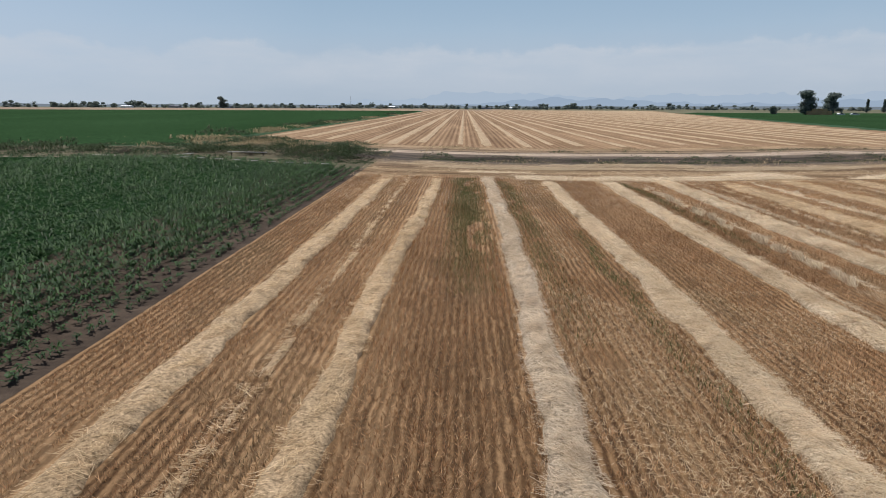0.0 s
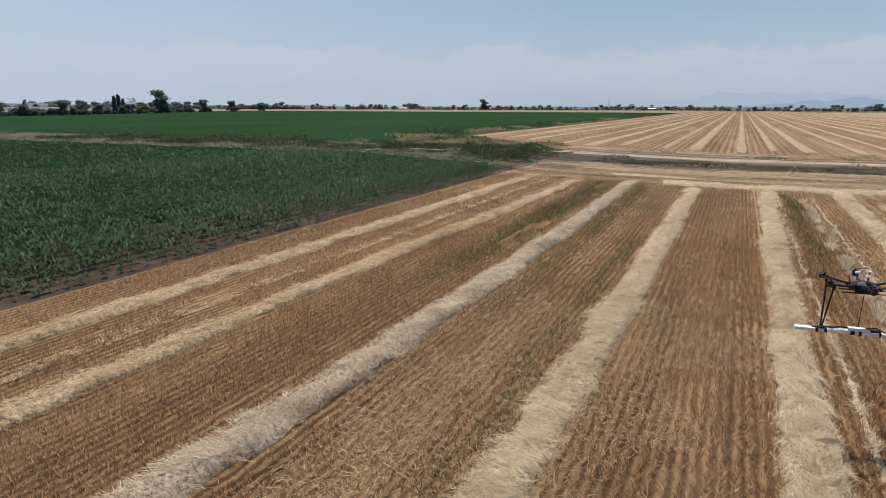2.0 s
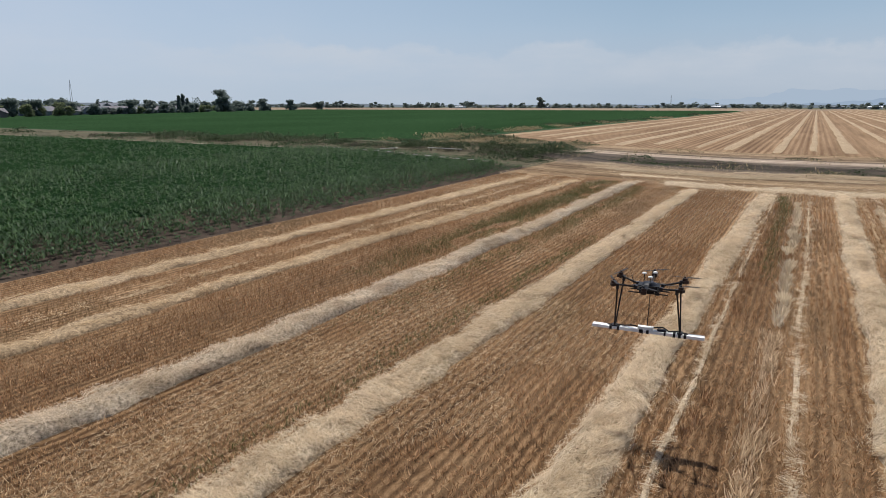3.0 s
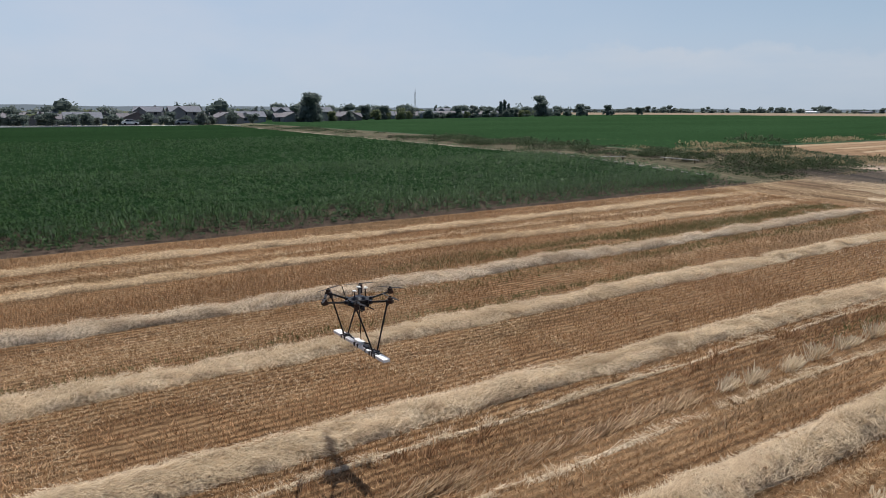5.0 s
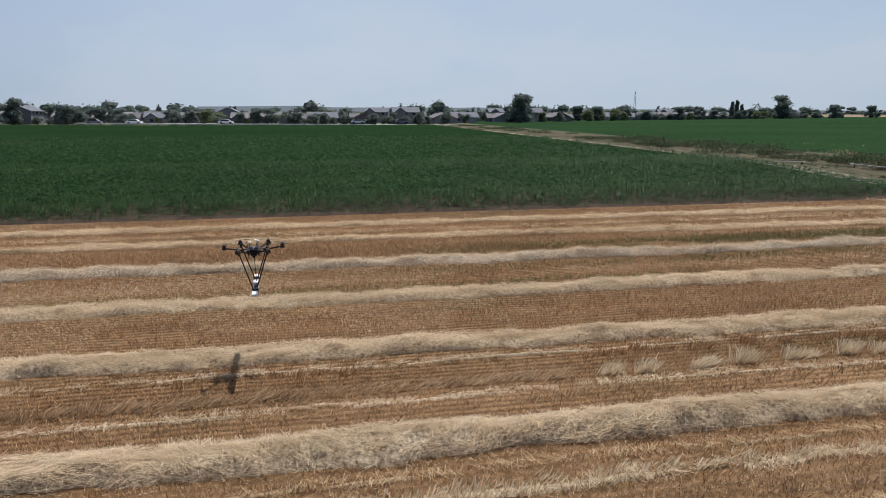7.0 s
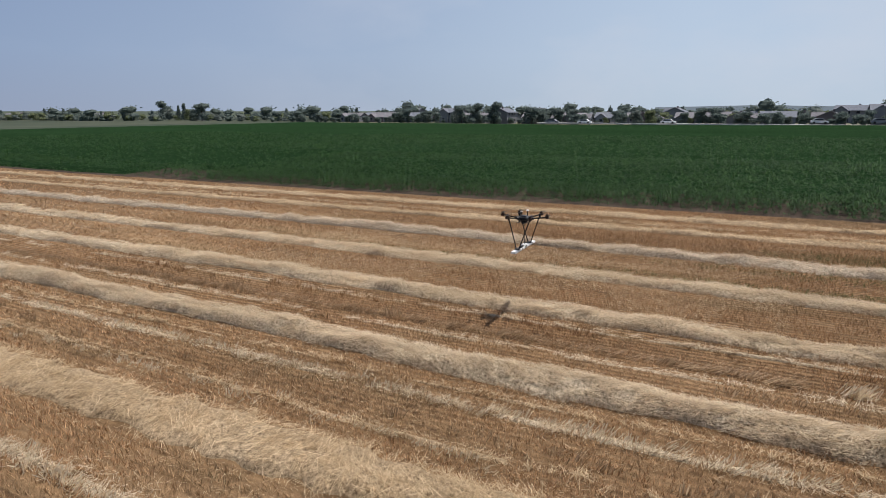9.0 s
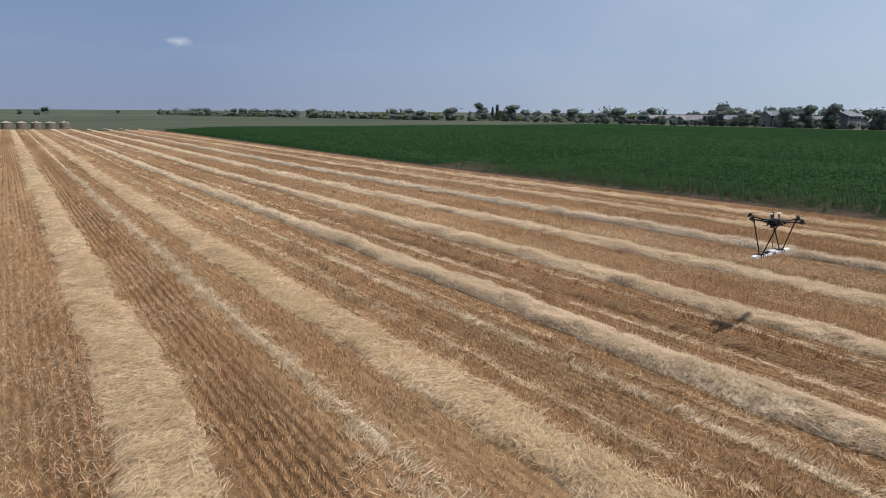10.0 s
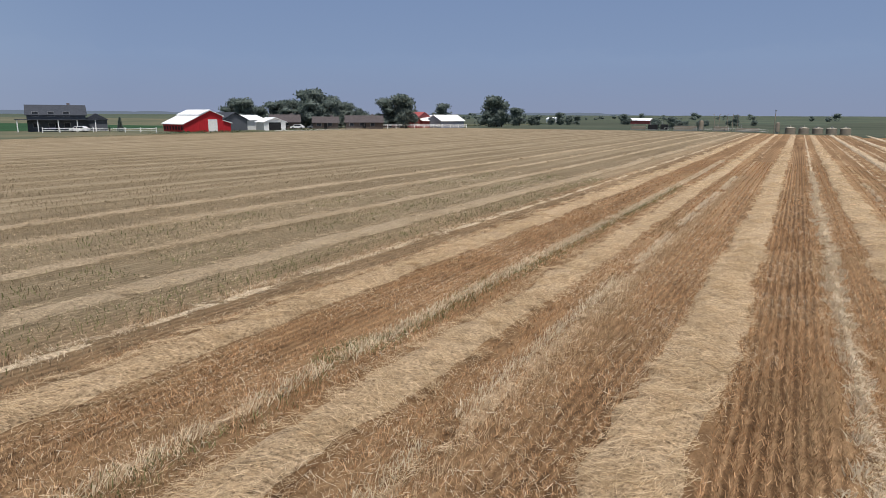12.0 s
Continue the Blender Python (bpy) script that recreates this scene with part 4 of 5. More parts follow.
def rod(a, b, r0, r1=None, sides=8):
    bm = bmesh.new()
    add_rod(bm, a, b, r0, r1, sides)
    return bm


def outline(points, y0, y1):
    """A slab: an x-z outline drawn through from y0 to y1."""
    bm = bmesh.new()
    a = [bm.verts.new((x, y0, z)) for x, z in points]
    b = [bm.verts.new((x, y1, z)) for x, z in points]
    bm.faces.new(a)
    bm.faces.new(b[::-1])
    for i in range(len(points)):
        j = (i + 1) % len(points)
        bm.faces.new((a[i], b[i], b[j], a[j]))
    bmesh.ops.recalc_face_normals(bm, faces=bm.faces[:])
    return bm


def ground_pose(x, y, rz=0, dz=0.0):
    return pose(x, y, float(rise(x, y)) + dz, 0, 0, rz)


# ---- trees ----
CROWNS = []


def ball():
    """The corners of 24 four-sided facets round a unit ball."""
    out = []
    for axis in range(3):
        for side in (-1, 1):
            for i in (-1, 0):
                for j in (-1, 0):
                    for a, b in ((i, j), (i + 1, j), (i + 1, j + 1), (i, j + 1)):
                        q = np.zeros(3)
                        q[axis], q[(axis + 1) % 3], q[(axis + 2) % 3] = side, a, b
                        out.append(q / np.linalg.norm(q))
    return np.array(out)


BALL = ball()

def tree(seed, high, wide, mat, shape="round", count=1350, leaf=0.36):
    r = np.random.default_rng(seed)
    top = new("tree")
    bm = bmesh.new()
    trunk = high * (0.22 if shape == "round" else 0.12)
    add_rod(bm, (0, 0, -0.2), (0, 0, trunk * 1.2), high * 0.028, high * 0.020, 7)
    add_rod(bm, (0, 0, trunk), (0.1, 0, high * 0.75), high * 0.019, high * 0.006, 6)
    for k in range(6):
        a = k * 1.05 + r.uniform(0, 0.6)
        z = trunk * (0.9 + 0.25 * k)
        w = wide * 0.33 * r.uniform(0.7, 1.1)
        add_rod(bm, (0, 0, z), (math.cos(a) * w, math.sin(a) * w, z + high * 0.2), high * 0.011, high * 0.004, 5)
    part("trunk", bm, BARK, top)
    blobs = []
    if shape == "round":
        for k in range(15):
            a, d = r.uniform(0, math.tau), wide * 0.5 * r.uniform(0.1, 0.62)
            z = r.uniform(0.15, 0.84) * high
            blobs.append((math.cos(a) * d, math.sin(a) * d, z, wide * r.uniform(0.17, 0.29), high * r.uniform(0.11, 0.19)))
    elif shape == "column":
        for k in range(9):
            z = (0.14 + 0.095 * k) * high
            blobs.append((r.uniform(-0.1, 0.1) * wide, r.uniform(-0.1, 0.1) * wide, z, wide * (0.42 - 0.025 * k) * r.uniform(0.8, 1.1), high * 0.10))
    else:
        for k in range(8):
            z = (0.10 + 0.11 * k) * high
            blobs.append((0, 0, z, wide * 0.46 * (1 - 0.105 * k), high * 0.09))
    balls = np.array(blobs)
    b = balls[r.integers(0, len(blobs), count)]
    d = r.normal(0, 1, (count, 3))
    d /= np.linalg.norm(d, axis=1)[:, None]
    d *= r.uniform(0.6, 1.1, (count, 1))
    p = b[:, :3] + d * np.stack([b[:, 3], b[:, 3], b[:, 4]], 1)
    u = r.normal(0, 1, (count, 3))
    u /= np.linalg.norm(u, axis=1)[:, None]
    w = np.cross(u, r.normal(0, 1, (count, 3)))
    w /= np.linalg.norm(w, axis=1)[:, None]
    s = (leaf * r.uniform(0.4, 1.1, count))[:, None]
    v = np.stack([p - u * s, p + w * s * 0.8, p + u * s, p - w * s * 0.8], 1).reshape(-1, 3)
    # dense inner foliage: a faceted mass in each bough, so that little sky shows through
    inner = BALL[None] * (0.70 * balls[:, None, [3, 3, 4]]) * r.uniform(0.9, 1.1, (len(balls), 24, 1)).repeat(4, 1) + balls[:, None, :3]
    CROWNS.append((v, mat, inner))
    v = np.concatenate([v, inner.reshape(-1, 3)])
    crown = sheet("crown", v, np.arange(len(v)).reshape(-1, 4), [mat])
    crown.parent = top
    return top


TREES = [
    (tree(1, 9, 8.5, HAZY_LEAF), "broad dark green shade tree", "tree"), (tree(2, 7.5, 6.5, HAZY_LEAF), "rounded dark green tree", "tree"),
    (tree(3, 6, 5.5, LEAF_LIGHT), "bright yellow-green small tree", "tree"), (tree(4, 9, 3.2, HAZY_LEAF, "column"), "tall narrow dark poplar", "tree"),
    (tree(5, 8, 3.6, HAZY_LEAF, "cone"), "dark pointed conifer", "tree"), (tree(6, 4.0, 4.6, HAZY_LEAF, "round", 800, 0.34), "low dark green bushy tree", "tree"),
    (tree(7, 6.5, 6.5, HAZY_LEAF_GREY), "grey-green willowy tree", "tree"), (tree(8, 11, 10, HAZY_LEAF, "round", 2000, 0.42), "large spreading dark green tree", "tree"),
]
for k, (ob, label, cat) in enumerate(TREES):
    ob.matrix_basis = ground_pose(-192 - 4 * k, -236 - 9 * k, 40 * k)
    tagged(ob, label + " at the field's edge", cat, "trees round the fields")


def plant(kind, x, y, scale=1.0, dz=0.0):
    m = ground_pose(x, y, rng.uniform(0, 360), dz) @ Matrix.Diagonal((scale * rng.uniform(0.92, 1.08), scale * rng.uniform(0.92, 1.08), scale, 1))
    ob = copy_thing(TREES[kind][0], m)
    ob.matrix_basis = m
    return ob


def wood(places, label, thin=10, most=4):
    """Far trees joined into one mass: (kind, x, y, scale) each."""
    parts = {}
    for kind, x, y, s in places:
        v, mat, inner = CROWNS[kind]
        a = rng.uniform(0, math.tau)
        q = v.reshape(-1, 4, 3)[::thin]
        c = q.mean(1, keepdims=True)
        q = (c + (q - c) * (0.95 + 0.05 * thin)).reshape(-1, 3)
        boughs = rng.permutation(len(inner))[:most]
        mid = inner[boughs].mean(1, keepdims=True)
        heart = inner.mean((0, 1))
        core = (mid * 0.8 + heart * 0.2 + (inner[boughs] - mid) * 1.55).reshape(-1, 3)
        q = np.concatenate([q, core]) * (s * 1.2, s * 1.2, s)
        q = np.stack([q[:, 0] * math.cos(a) - q[:, 1] * math.sin(a) + x, q[:, 0] * math.sin(a) + q[:, 1] * math.cos(a) + y, q[:, 2] - 0.08 * s * 9 + float(rise(x, y))], 1)
        parts.setdefault(mat.name, (mat, []))[1].append(q)
    for mat, vs in parts.values():
        v = np.concatenate(vs)
        tagged(sheet("far_wood", v, np.arange(len(v)).reshape(-1, 4), [mat]), label, "trees", kind="stuff")


# trees of the suburb to the west
for x, y, kind, s in [
    (-186, -86, 7, 0.85), (-188, -80, 7, 0.9), (-186, -92, 0, 0.95), (-183, -113, 0, 0.8), (-185, -118, 1, 0.9), (-186, -140, 1, 0.9), (-184, -128, 5, 1.0),
    (-186, -160, 0, 0.7), (-184, -150, 5, 1.0), (-190, -172, 1, 0.9), (-188, -183, 0, 0.8), (-184, -64, 0, 0.85), (-186, -60, 1, 0.9), (-183, -48, 5, 1.2),
    (-184, -33, 1, 0.85), (-186, -29, 6, 0.9), (-183, -24, 2, 1.0), (-187, -9, 0, 0.75), (-184, -4, 5, 1.2), (-183, 8, 5, 1.1), (-186, 12, 1, 0.8),
    (-186, 27, 1, 0.8), (-184, 31, 5, 1.0), (-188, 43, 6, 0.8), (-190, 52, 1, 0.85), (-195, 60, 5, 1.1), (-208, 83, 7, 1.25), (-210, 87, 7, 1.2), (-206, 84, 1, 0.8),
    (-216, 96, 2, 0.9), (-222, 106, 6, 0.85), (-232, 122, 2, 1.05), (-240, 138, 2, 1.2), (-262, 166, 1, 0.9), (-280, 205, 6, 1.2), (-300, 238, 3, 1.15),
    (-303, 243, 3, 1.25), (-307, 249, 3, 1.0), (-312, 258, 0, 0.7), (-318, 286, 7, 1.4), (-322, 294, 0, 0.7), (-330, 320, 1, 0.8), (-336, 338, 0, 1.1),
    (-338, 344, 5, 1.2), (-350, 378, 0, 1.05), (-352, 386, 5, 1.3), (-400, 470, 5, 2.0), (-404, 476, 5, 1.9), (-258, 150, 5, 1.1), (-270, 184, 5, 1.0),
]:
    plant(kind, x, y, s * (0.62 if y < -125 else 0.84 if y < 150 else 0.98))
for k in range(96):
    y = -182 + 2.4 * k + rng.uniform(-2, 2)
    plant(int(rng.choice([0, 1, 5, 6, 2], p=[0.3, 0.34, 0.2, 0.08, 0.08])), -188 - max(0, y - 50) * 0.5 - rng.uniform(0, 7), y, rng.uniform(0.34, 0.66) * (0.75 if y < -125 else 1))
for k in range(46):
    y = 120 + 5.6 * k + rng.uniform(-2, 2)
    plant(int(rng.choice([0, 1, 5, 6, 2], p=[0.2, 0.25, 0.25, 0.15, 0.15])), -238 - 0.5 * (y - 120) - rng.uniform(-3, 5), y, rng.uniform(0.5, 0.85))
back = []
for k in range(320):
    y = -270 + 2.03 * k + rng.uniform(-2, 2)
    x = -212 - max(0, y - 60) * 0.52 - rng.uniform(4, 60)
    back.append((int(rng.choice([0, 1, 2, 4, 6, 7, 3], p=[0.20, 0.24, 0.20, 0.14, 0.14, 0.03, 0.05])), x, y, rng.uniform(0.72, 1.02)))
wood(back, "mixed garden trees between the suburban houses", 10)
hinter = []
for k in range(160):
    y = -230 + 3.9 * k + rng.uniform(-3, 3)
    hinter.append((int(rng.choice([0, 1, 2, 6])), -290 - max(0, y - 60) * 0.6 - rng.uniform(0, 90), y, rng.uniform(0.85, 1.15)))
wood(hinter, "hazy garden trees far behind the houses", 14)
edge = []
for k in range(70):
    t = k / 69
    edge.append((int(rng.choice([0, 1, 2, 6])), -192 - 60 * t + rng.uniform(-22, 12), -186 - 330 * t + rng.uniform(-6, 6), rng.uniform(0.4, 0.75)))
for k in range(40):
    edge.append((int(rng.choice([0, 1, 5])), -420 + 5 * k + rng.uniform(-8, 8), -640 - rng.uniform(0, 240), rng.uniform(0.5, 0.9)))
for k in range(210):
    t = k / 209
    edge.append((int(rng.choice([0, 1, 2, 6, 4])), -185 + 76 * t + rng.uniform(-9, 9), -239 + -411 * t - rng.uniform(0, 40), rng.uniform(0.45, 0.95)))
wood(edge, "dark line of far trees beyond the corn")
# north: lone tree, far clumps
plant(7, -331, 868, 1.5)
for x, y, kind, s in [(-900, 1050, 0, 1.6), (-930, 1060, 1, 1.7), (-880, 1075, 1, 1.3), (150, 1250, 5, 2.8), (158, 1255, 5, 2.6), (420, 1330, 0, 1.5), (445, 1340, 1, 1.6),
                      (465, 1350, 0, 1.3), (430, 1300, 1, 1.2), (610, 1380, 7, 1.0), (196, 372, 7, 1.35), (218, 388, 7, 1.25), (186, 388, 1, 0.9), (205, 374, 5, 0.8),
                      (350, 566, 3, 1.3), (372, 578, 3, 1.3), (400, 600, 0, 1.0), (300, 520, 5, 1.2)]:
    plant(kind, x, y, s)
far = []
for k in range(110):
    mid, deep, size = -1250 + 1850 * (k / 109) ** 1.15 + rng.uniform(-16, 16), 1180 + rng.uniform(-60, 120), rng.uniform(0.5, 1.0)
    for j in range(int(rng.integers(2, 9))):
        far.append((int(rng.choice([0, 1, 6, 6])), mid + rng.normal(0, 16), deep + rng.uniform(-8, 8), size * rng.uniform(0.6, 1.2) * (2.1 - 0.9 * k / 109)))
for k in range(44):
    mid, deep = -420 + 27 * k + rng.uniform(-12, 12), 900 + rng.uniform(-30, 90)
    for j in range(int(rng.integers(1, 7))):
        far.append((int(rng.choice([1, 6, 5, 6])), mid + rng.normal(0, 9), deep, rng.uniform(0.5, 1.1)))
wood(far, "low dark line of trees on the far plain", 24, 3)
# farm trees to the south-east and along the far road
for x, y, kind, s in [
    (188, -135, 7, 0.99), (184, -135, 0, 1.21), (186, -141, 7, 0.99), (186, -146, 1, 1.34), (186, -151, 0, 1.12), (186, -155, 1, 1.34), (180, -153, 7, 0.96), (180, -158, 0, 1.21), (181, -163, 1, 1.34),
    (169, -153, 7, 1.30), (167, -156, 7, 1.34), (167, -161, 0, 1.40), (167, -164, 1, 1.57), (167, -169, 0, 1.12), (167, -174, 1, 1.12), (153, -160, 1, 1.2), (150, -169, 0, 1.28), (149, -172, 7, 1.0),
    (144, -171, 7, 1.18), (143, -173, 0, 1.33), (153, -195, 1, 1.33), (151, -211, 7, 1.05), (148, -212, 1, 1.2), (129, -211, 7, 1.36), (127, -214, 7, 1.32), (126, -217, 0, 1.44), (131, -241, 7, 1.23),
    (130, -245, 0, 1.44), (131, -262, 1, 1.2), (129, -263, 0, 0.94), (129, -284, 1, 1.07), (126, -287, 7, 0.95), (123, -293, 1, 1.2), (119, -292, 0, 0.89), (102, -318, 7, 0.86), (101, -322, 1, 1.07),
    (71, -279, 5, 1.25), (69, -279, 0, 0.56), (60, -300, 1, 0.8), (51, -311, 5, 1.25), (48, -312, 7, 0.82), (41, -322, 1, 0.8), (66, -216, 1, 0.75), (61, -218, 0, 0.62), (57, -215, 5, 0.95), (52, -219, 1, 0.7), (177, -87, 4, 0.5), (160, -150, 6, 0.6)]:
    plant(kind, x, y, s * (0.62 if y < -235 else 0.85 if y < -190 else 0.95))
wood([(int(rng.choice([0, 1, 5])), 70 + 7 * k + rng.uniform(-6, 6), -620 - rng.uniform(0, 300), rng.uniform(0.6, 1.1)) for k in range(60)], "low trees on the southern plain")
wood([(int(rng.choice([0, 1])), x, -700, s) for x, s in ((-8, 1.0), (-2, 0.9), (12, 0.7), (-70, 0.6), (-110, 0.7))], "few lone trees on the southern plain", 3)


# ---- houses ----
ROOF_BROWN = plain("brown_shingles", (0.195, 0.185, 0.200), 0.9, 0, 0.3, 2.0)
ROOF_GREY = plain("grey_shingles", (0.165, 0.175, 0.205), 0.9, 0, 0.3, 2.0)
SIDING_TAN = plain("tan_siding", (0.220, 0.222, 0.240), 0.8)
SIDING_DARK = plain("dark_brown_siding", (0.11, 0.088, 0.078), 0.85)
ROOF_RANCH = plain("mauve_brown_shingles", (0.078, 0.067, 0.068), 0.9, 0, 0.3, 2.0)
ROOF_SLATE = plain("slate_shingles", (0.045, 0.05, 0.062), 0.85, 0, 0.25, 2.0)
SIDING_SLATE = plain("slate_siding", (0.10, 0.108, 0.125), 0.8)
TRIM = plain("grey_trim", (0.34, 0.34, 0.35), 0.7)
SIDING_GREY = plain("grey_siding", (0.24, 0.26, 0.31), 0.8)
SIDING_PINK = plain("rose_brick", (0.170, 0.145, 0.150), 0.85, 0, 0.25, 6)
WHITE = plain("white_paint", (0.78, 0.78, 0.77), 0.6, 0, 0.08)
BRIGHT_ROOF = plain("white_metal_roof", (0.82, 0.83, 0.85), 0.4, 0, 0.06)
RED = plain("barn_red", (0.42, 0.022, 0.030), 0.65, 0, 0.15, 1.0)
RED_FADED = plain("faded_red", (0.29, 0.075, 0.075), 0.75, 0, 0.2, 1.0)
PANE = plain("window_glass", (0.03, 0.035, 0.045), 0.12, 0, 0.1)
DARK = plain("dark_opening", (0.02, 0.02, 0.022), 0.8)
CONCRETE = plain("concrete", (0.62, 0.60, 0.57), 0.8)


def window(parent, x, y, z, w, h, face):
    """A framed window set on a wall that faces -y or +y (face -1 or 1)."""
    d = 0.06 * face
    fr = bmesh.new()
    for a, b, c, e in ((x - w / 2, x + w / 2, z, z + 0.09), (x - w / 2, x + w / 2, z + h - 0.09, z + h), (x - w / 2, x - w / 2 + 0.09, z + 0.09, z + h - 0.09), (x + w / 2 - 0.09, x + w / 2, z + 0.09, z + h - 0.09)):
        add_block(fr, a, b, min(y, y + d), max(y, y + d), c, e)
    ob = part("window", fr, TRIM, parent)
    part("pane", block(x - w / 2 + 0.09, x + w / 2 - 0.09, min(y, y + d * 0.4), max(y, y + d * 0.4), z + 0.09, z + h - 0.09), PANE, ob)


def house(wide, deep, wall_h, roof_h, wall_mat, roof_mat, garage=True, storeys=1):
    """Ridge along x; the front looks to +x after placing with a turn."""
    top = new("house")
    x, y = wide / 2, deep / 2
    part("wall", outline([(-y, 0), (y, 0), (y, wall_h), (0, wall_h + roof_h - 0.1), (-y, wall_h)], -x, x), wall_mat, top)
    for s in (-1, 1):
        t, over = 0.18, 0.5
        k = roof_h / y
        pts = [(0, wall_h + roof_h + t), (s * (y + over), wall_h - over * k + t), (s * (y + over), wall_h - over * k), (0, wall_h + roof_h)]
        part("roof", outline(pts, -x - 0.4, x + 0.4), roof_mat, top)
    for ob in top.children:
        ob.data.transform(Matrix.Rotation(radians(90), 4, "Z"))
    for side in (-1, 1):
        for f in range(storeys):
            for k in range(int(wide // 3.4)):
                wx = -x + 1.9 + k * 3.4
                if garage and side == -1 and f == 0 and wx > x - 6.4:
                    continue
                window(top, wx, side * y, 0.95 + 2.8 * f, 1.5, 1.25, side)
    if garage:
        part("garage_door", block(x - 5.6, x - 0.8, -y - 0.06, -y, 0.05, 2.3), TRIM, top, "grey wide garage door")
        # a cross gable over the entrance side
        gx, up = -x + 2.9, wall_h
        part("front_gable", outline([(gx - 2.3, 0), (gx + 2.3, 0), (gx + 2.3, up), (gx, up + 1.7), (gx - 2.3, up)], -y - 1.4, -y + 2.2), wall_mat, top)
        for side in (-1, 1):
            part("gable_roof", outline([(gx, up + 1.9), (gx + side * 2.75, up - 0.15), (gx + side * 2.75, up - 0.3), (gx, up + 1.72)], -y - 1.8, -y + 2.6), roof_mat, top)
        window(top, gx, -y - 1.4, 1.0, 1.6, 1.3, -1)
    part("door", block(-0.5, 0.5, -y - 0.05, -y, 0.05, 2.1), DARK, top)
    part("chimney", block(x * 0.4, x * 0.4 + 0.7, 0.4, 1.1, wall_h + roof_h * 0.3, wall_h + roof_h + 0.7), SIDING_PINK, top)
    return top


HOUSES = [
    (house(13, 9, 2.7, 2.1, SIDING_TAN, ROOF_BROWN), "tan one-storey house with brown shingle roof"),
    (house(15, 9.5, 2.7, 2.3, SIDING_PINK, ROOF_BROWN), "rose brick house with brown shingle roof"),
    (house(12, 9, 2.8, 2.2, SIDING_GREY, ROOF_GREY), "grey one-storey house with dark shingle roof"),
    (house(11, 8.5, 5.2, 2.0, SIDING_TAN, ROOF_GREY, True, 2), "two-storey tan house with grey roof"),
]
for k, (ob, label) in enumerate(HOUSES):
    ob.matrix_basis = ground_pose(-212, -160 + 17 * k, 90)
    ob.scale = (0.84, 0.84, 0.80)
    tagged(ob, label + " behind the corn field", "house", "suburban houses")


def put_house(kind, x, y, rz):
    return copy_thing(HOUSES[kind][0], ground_pose(x, y, rz))


for k, y in enumerate(np.arange(-96, 118, 13.4)):
    put_house((0, 3, 1, 0, 2, 1, 0, 0, 2, 1, 3, 0, 2)[k % 13], -208 - max(0, y - 40) * 0.42 + 2.5 * (k * 7 % 4), y + (k * 37 % 4), (90, 0, 90, 180)[k % 4] + (k * 13 % 9) - 4)
for k, y in enumerate(np.arange(-170, 230, 14.5)):
    put_house((2, 0, 3, 1)[k % 4], -244 - max(0, y - 40) * 0.5 + (k * 29 % 12), y, (90, 0, 75)[k % 3])
for k in range(8):
    put_house((2, 0, 2, 1)[k % 4], -262 - 8.5 * k, 140 + 17 * k, 70)

for k in range(6):
    put_house((2, 0, 1)[k % 3], -215 + 50 * k / 5, -262 - 330 * k / 5 - k * 7 % 9, 60 + k * 35 % 50)

# pale pavement in front of the houses
pv = bmesh.new()
add_block(pv, -181.6, -178.4, -60, 52, -0.1, 0.22)
pav = part("pavement", pv, CONCRETE, None)
pav.location.z = float(rise(-180, 0)) + 0.35
tagged(pav, "pale concrete pavement along the suburban street", "pavement", kind="structure")


# ---- parked cars ----
def car(color):
    top = new("car")
    part("body", outline([(-2.2, 0.35), (2.2, 0.35), (2.25, 0.75), (1.4, 0.9), (0.8, 1.42), (-1.1, 1.45), (-1.9, 0.95), (-2.25, 0.85)], -0.88, 0.88), color, top)
    part("side_window", outline([(-1.5, 0.95), (1.15, 0.95), (0.72, 1.34), (-1.05, 1.36)], -0.9, 0.9), PANE, top)
    for x in (-1.35, 1.35):
        for y in (-0.8, 0.8):
            part("wheel", rod((x, y - 0.1, 0.32), (x, y + 0.1, 0.32), 0.32, None, 12), DARK, top)
    return top


CAR_WHITE, CAR_GREY = plain("car_white", (0.75, 0.76, 0.78), 0.25), plain("car_grey", (0.2, 0.22, 0.25), 0.25)
first = car(CAR_WHITE)
first.matrix_basis = ground_pose(-180, -18, 90, 0.58)
tagged(first, "white parked car on the suburban street", "car", "parked cars")
second = car(CAR_GREY)
second.matrix_basis = ground_pose(-180, -55, 90, 0.58)
tagged(second, "dark grey parked car on the suburban street", "car", "parked cars")
for x, y, ob in ((-180, 22, first), (-180, -44, first), (-180, 36, second)):
    copy_thing(ob, ground_pose(x, y, 90, 0.58))
for x, y, ob in ((163, -139, first), (161, -145, second), (150, -196, first), (152, -201, second), (147, -206, first), (180, -78, first)):
    copy_thing(ob, ground_pose(x, y, 30))


# ---- hay stack and vehicles by the far trees ----
def hay_stack():
    """Large square bales piled two and three high."""
    top = new("hay_stack")
    r = np.random.default_rng(5)
    for k in range(5):
        for j in range(3 if 0 < k < 4 else 2):
            x, z = -5.2 + 2.5 * k + r.uniform(-0.06, 0.06), 1.25 * j
            part("bale", block(x - 1.22, x + 1.22, -1.3 + r.uniform(-0.1, 0.1), 1.3, z, z + 1.22, 0.07), HAY, top)
    return top


HAY = plain("hay", (0.34, 0.25, 0.135), 0.95, 0, 0.3, 1.5)
stack = hay_stack()
stack.matrix_basis = ground_pose(201, 366, -22)
tagged(stack, "stack of large tan hay bales beside the far trees", "hay stack")
copy_thing(first, ground_pose(215, 370, 20))
copy_thing(first, ground_pose(226, 375, -10))


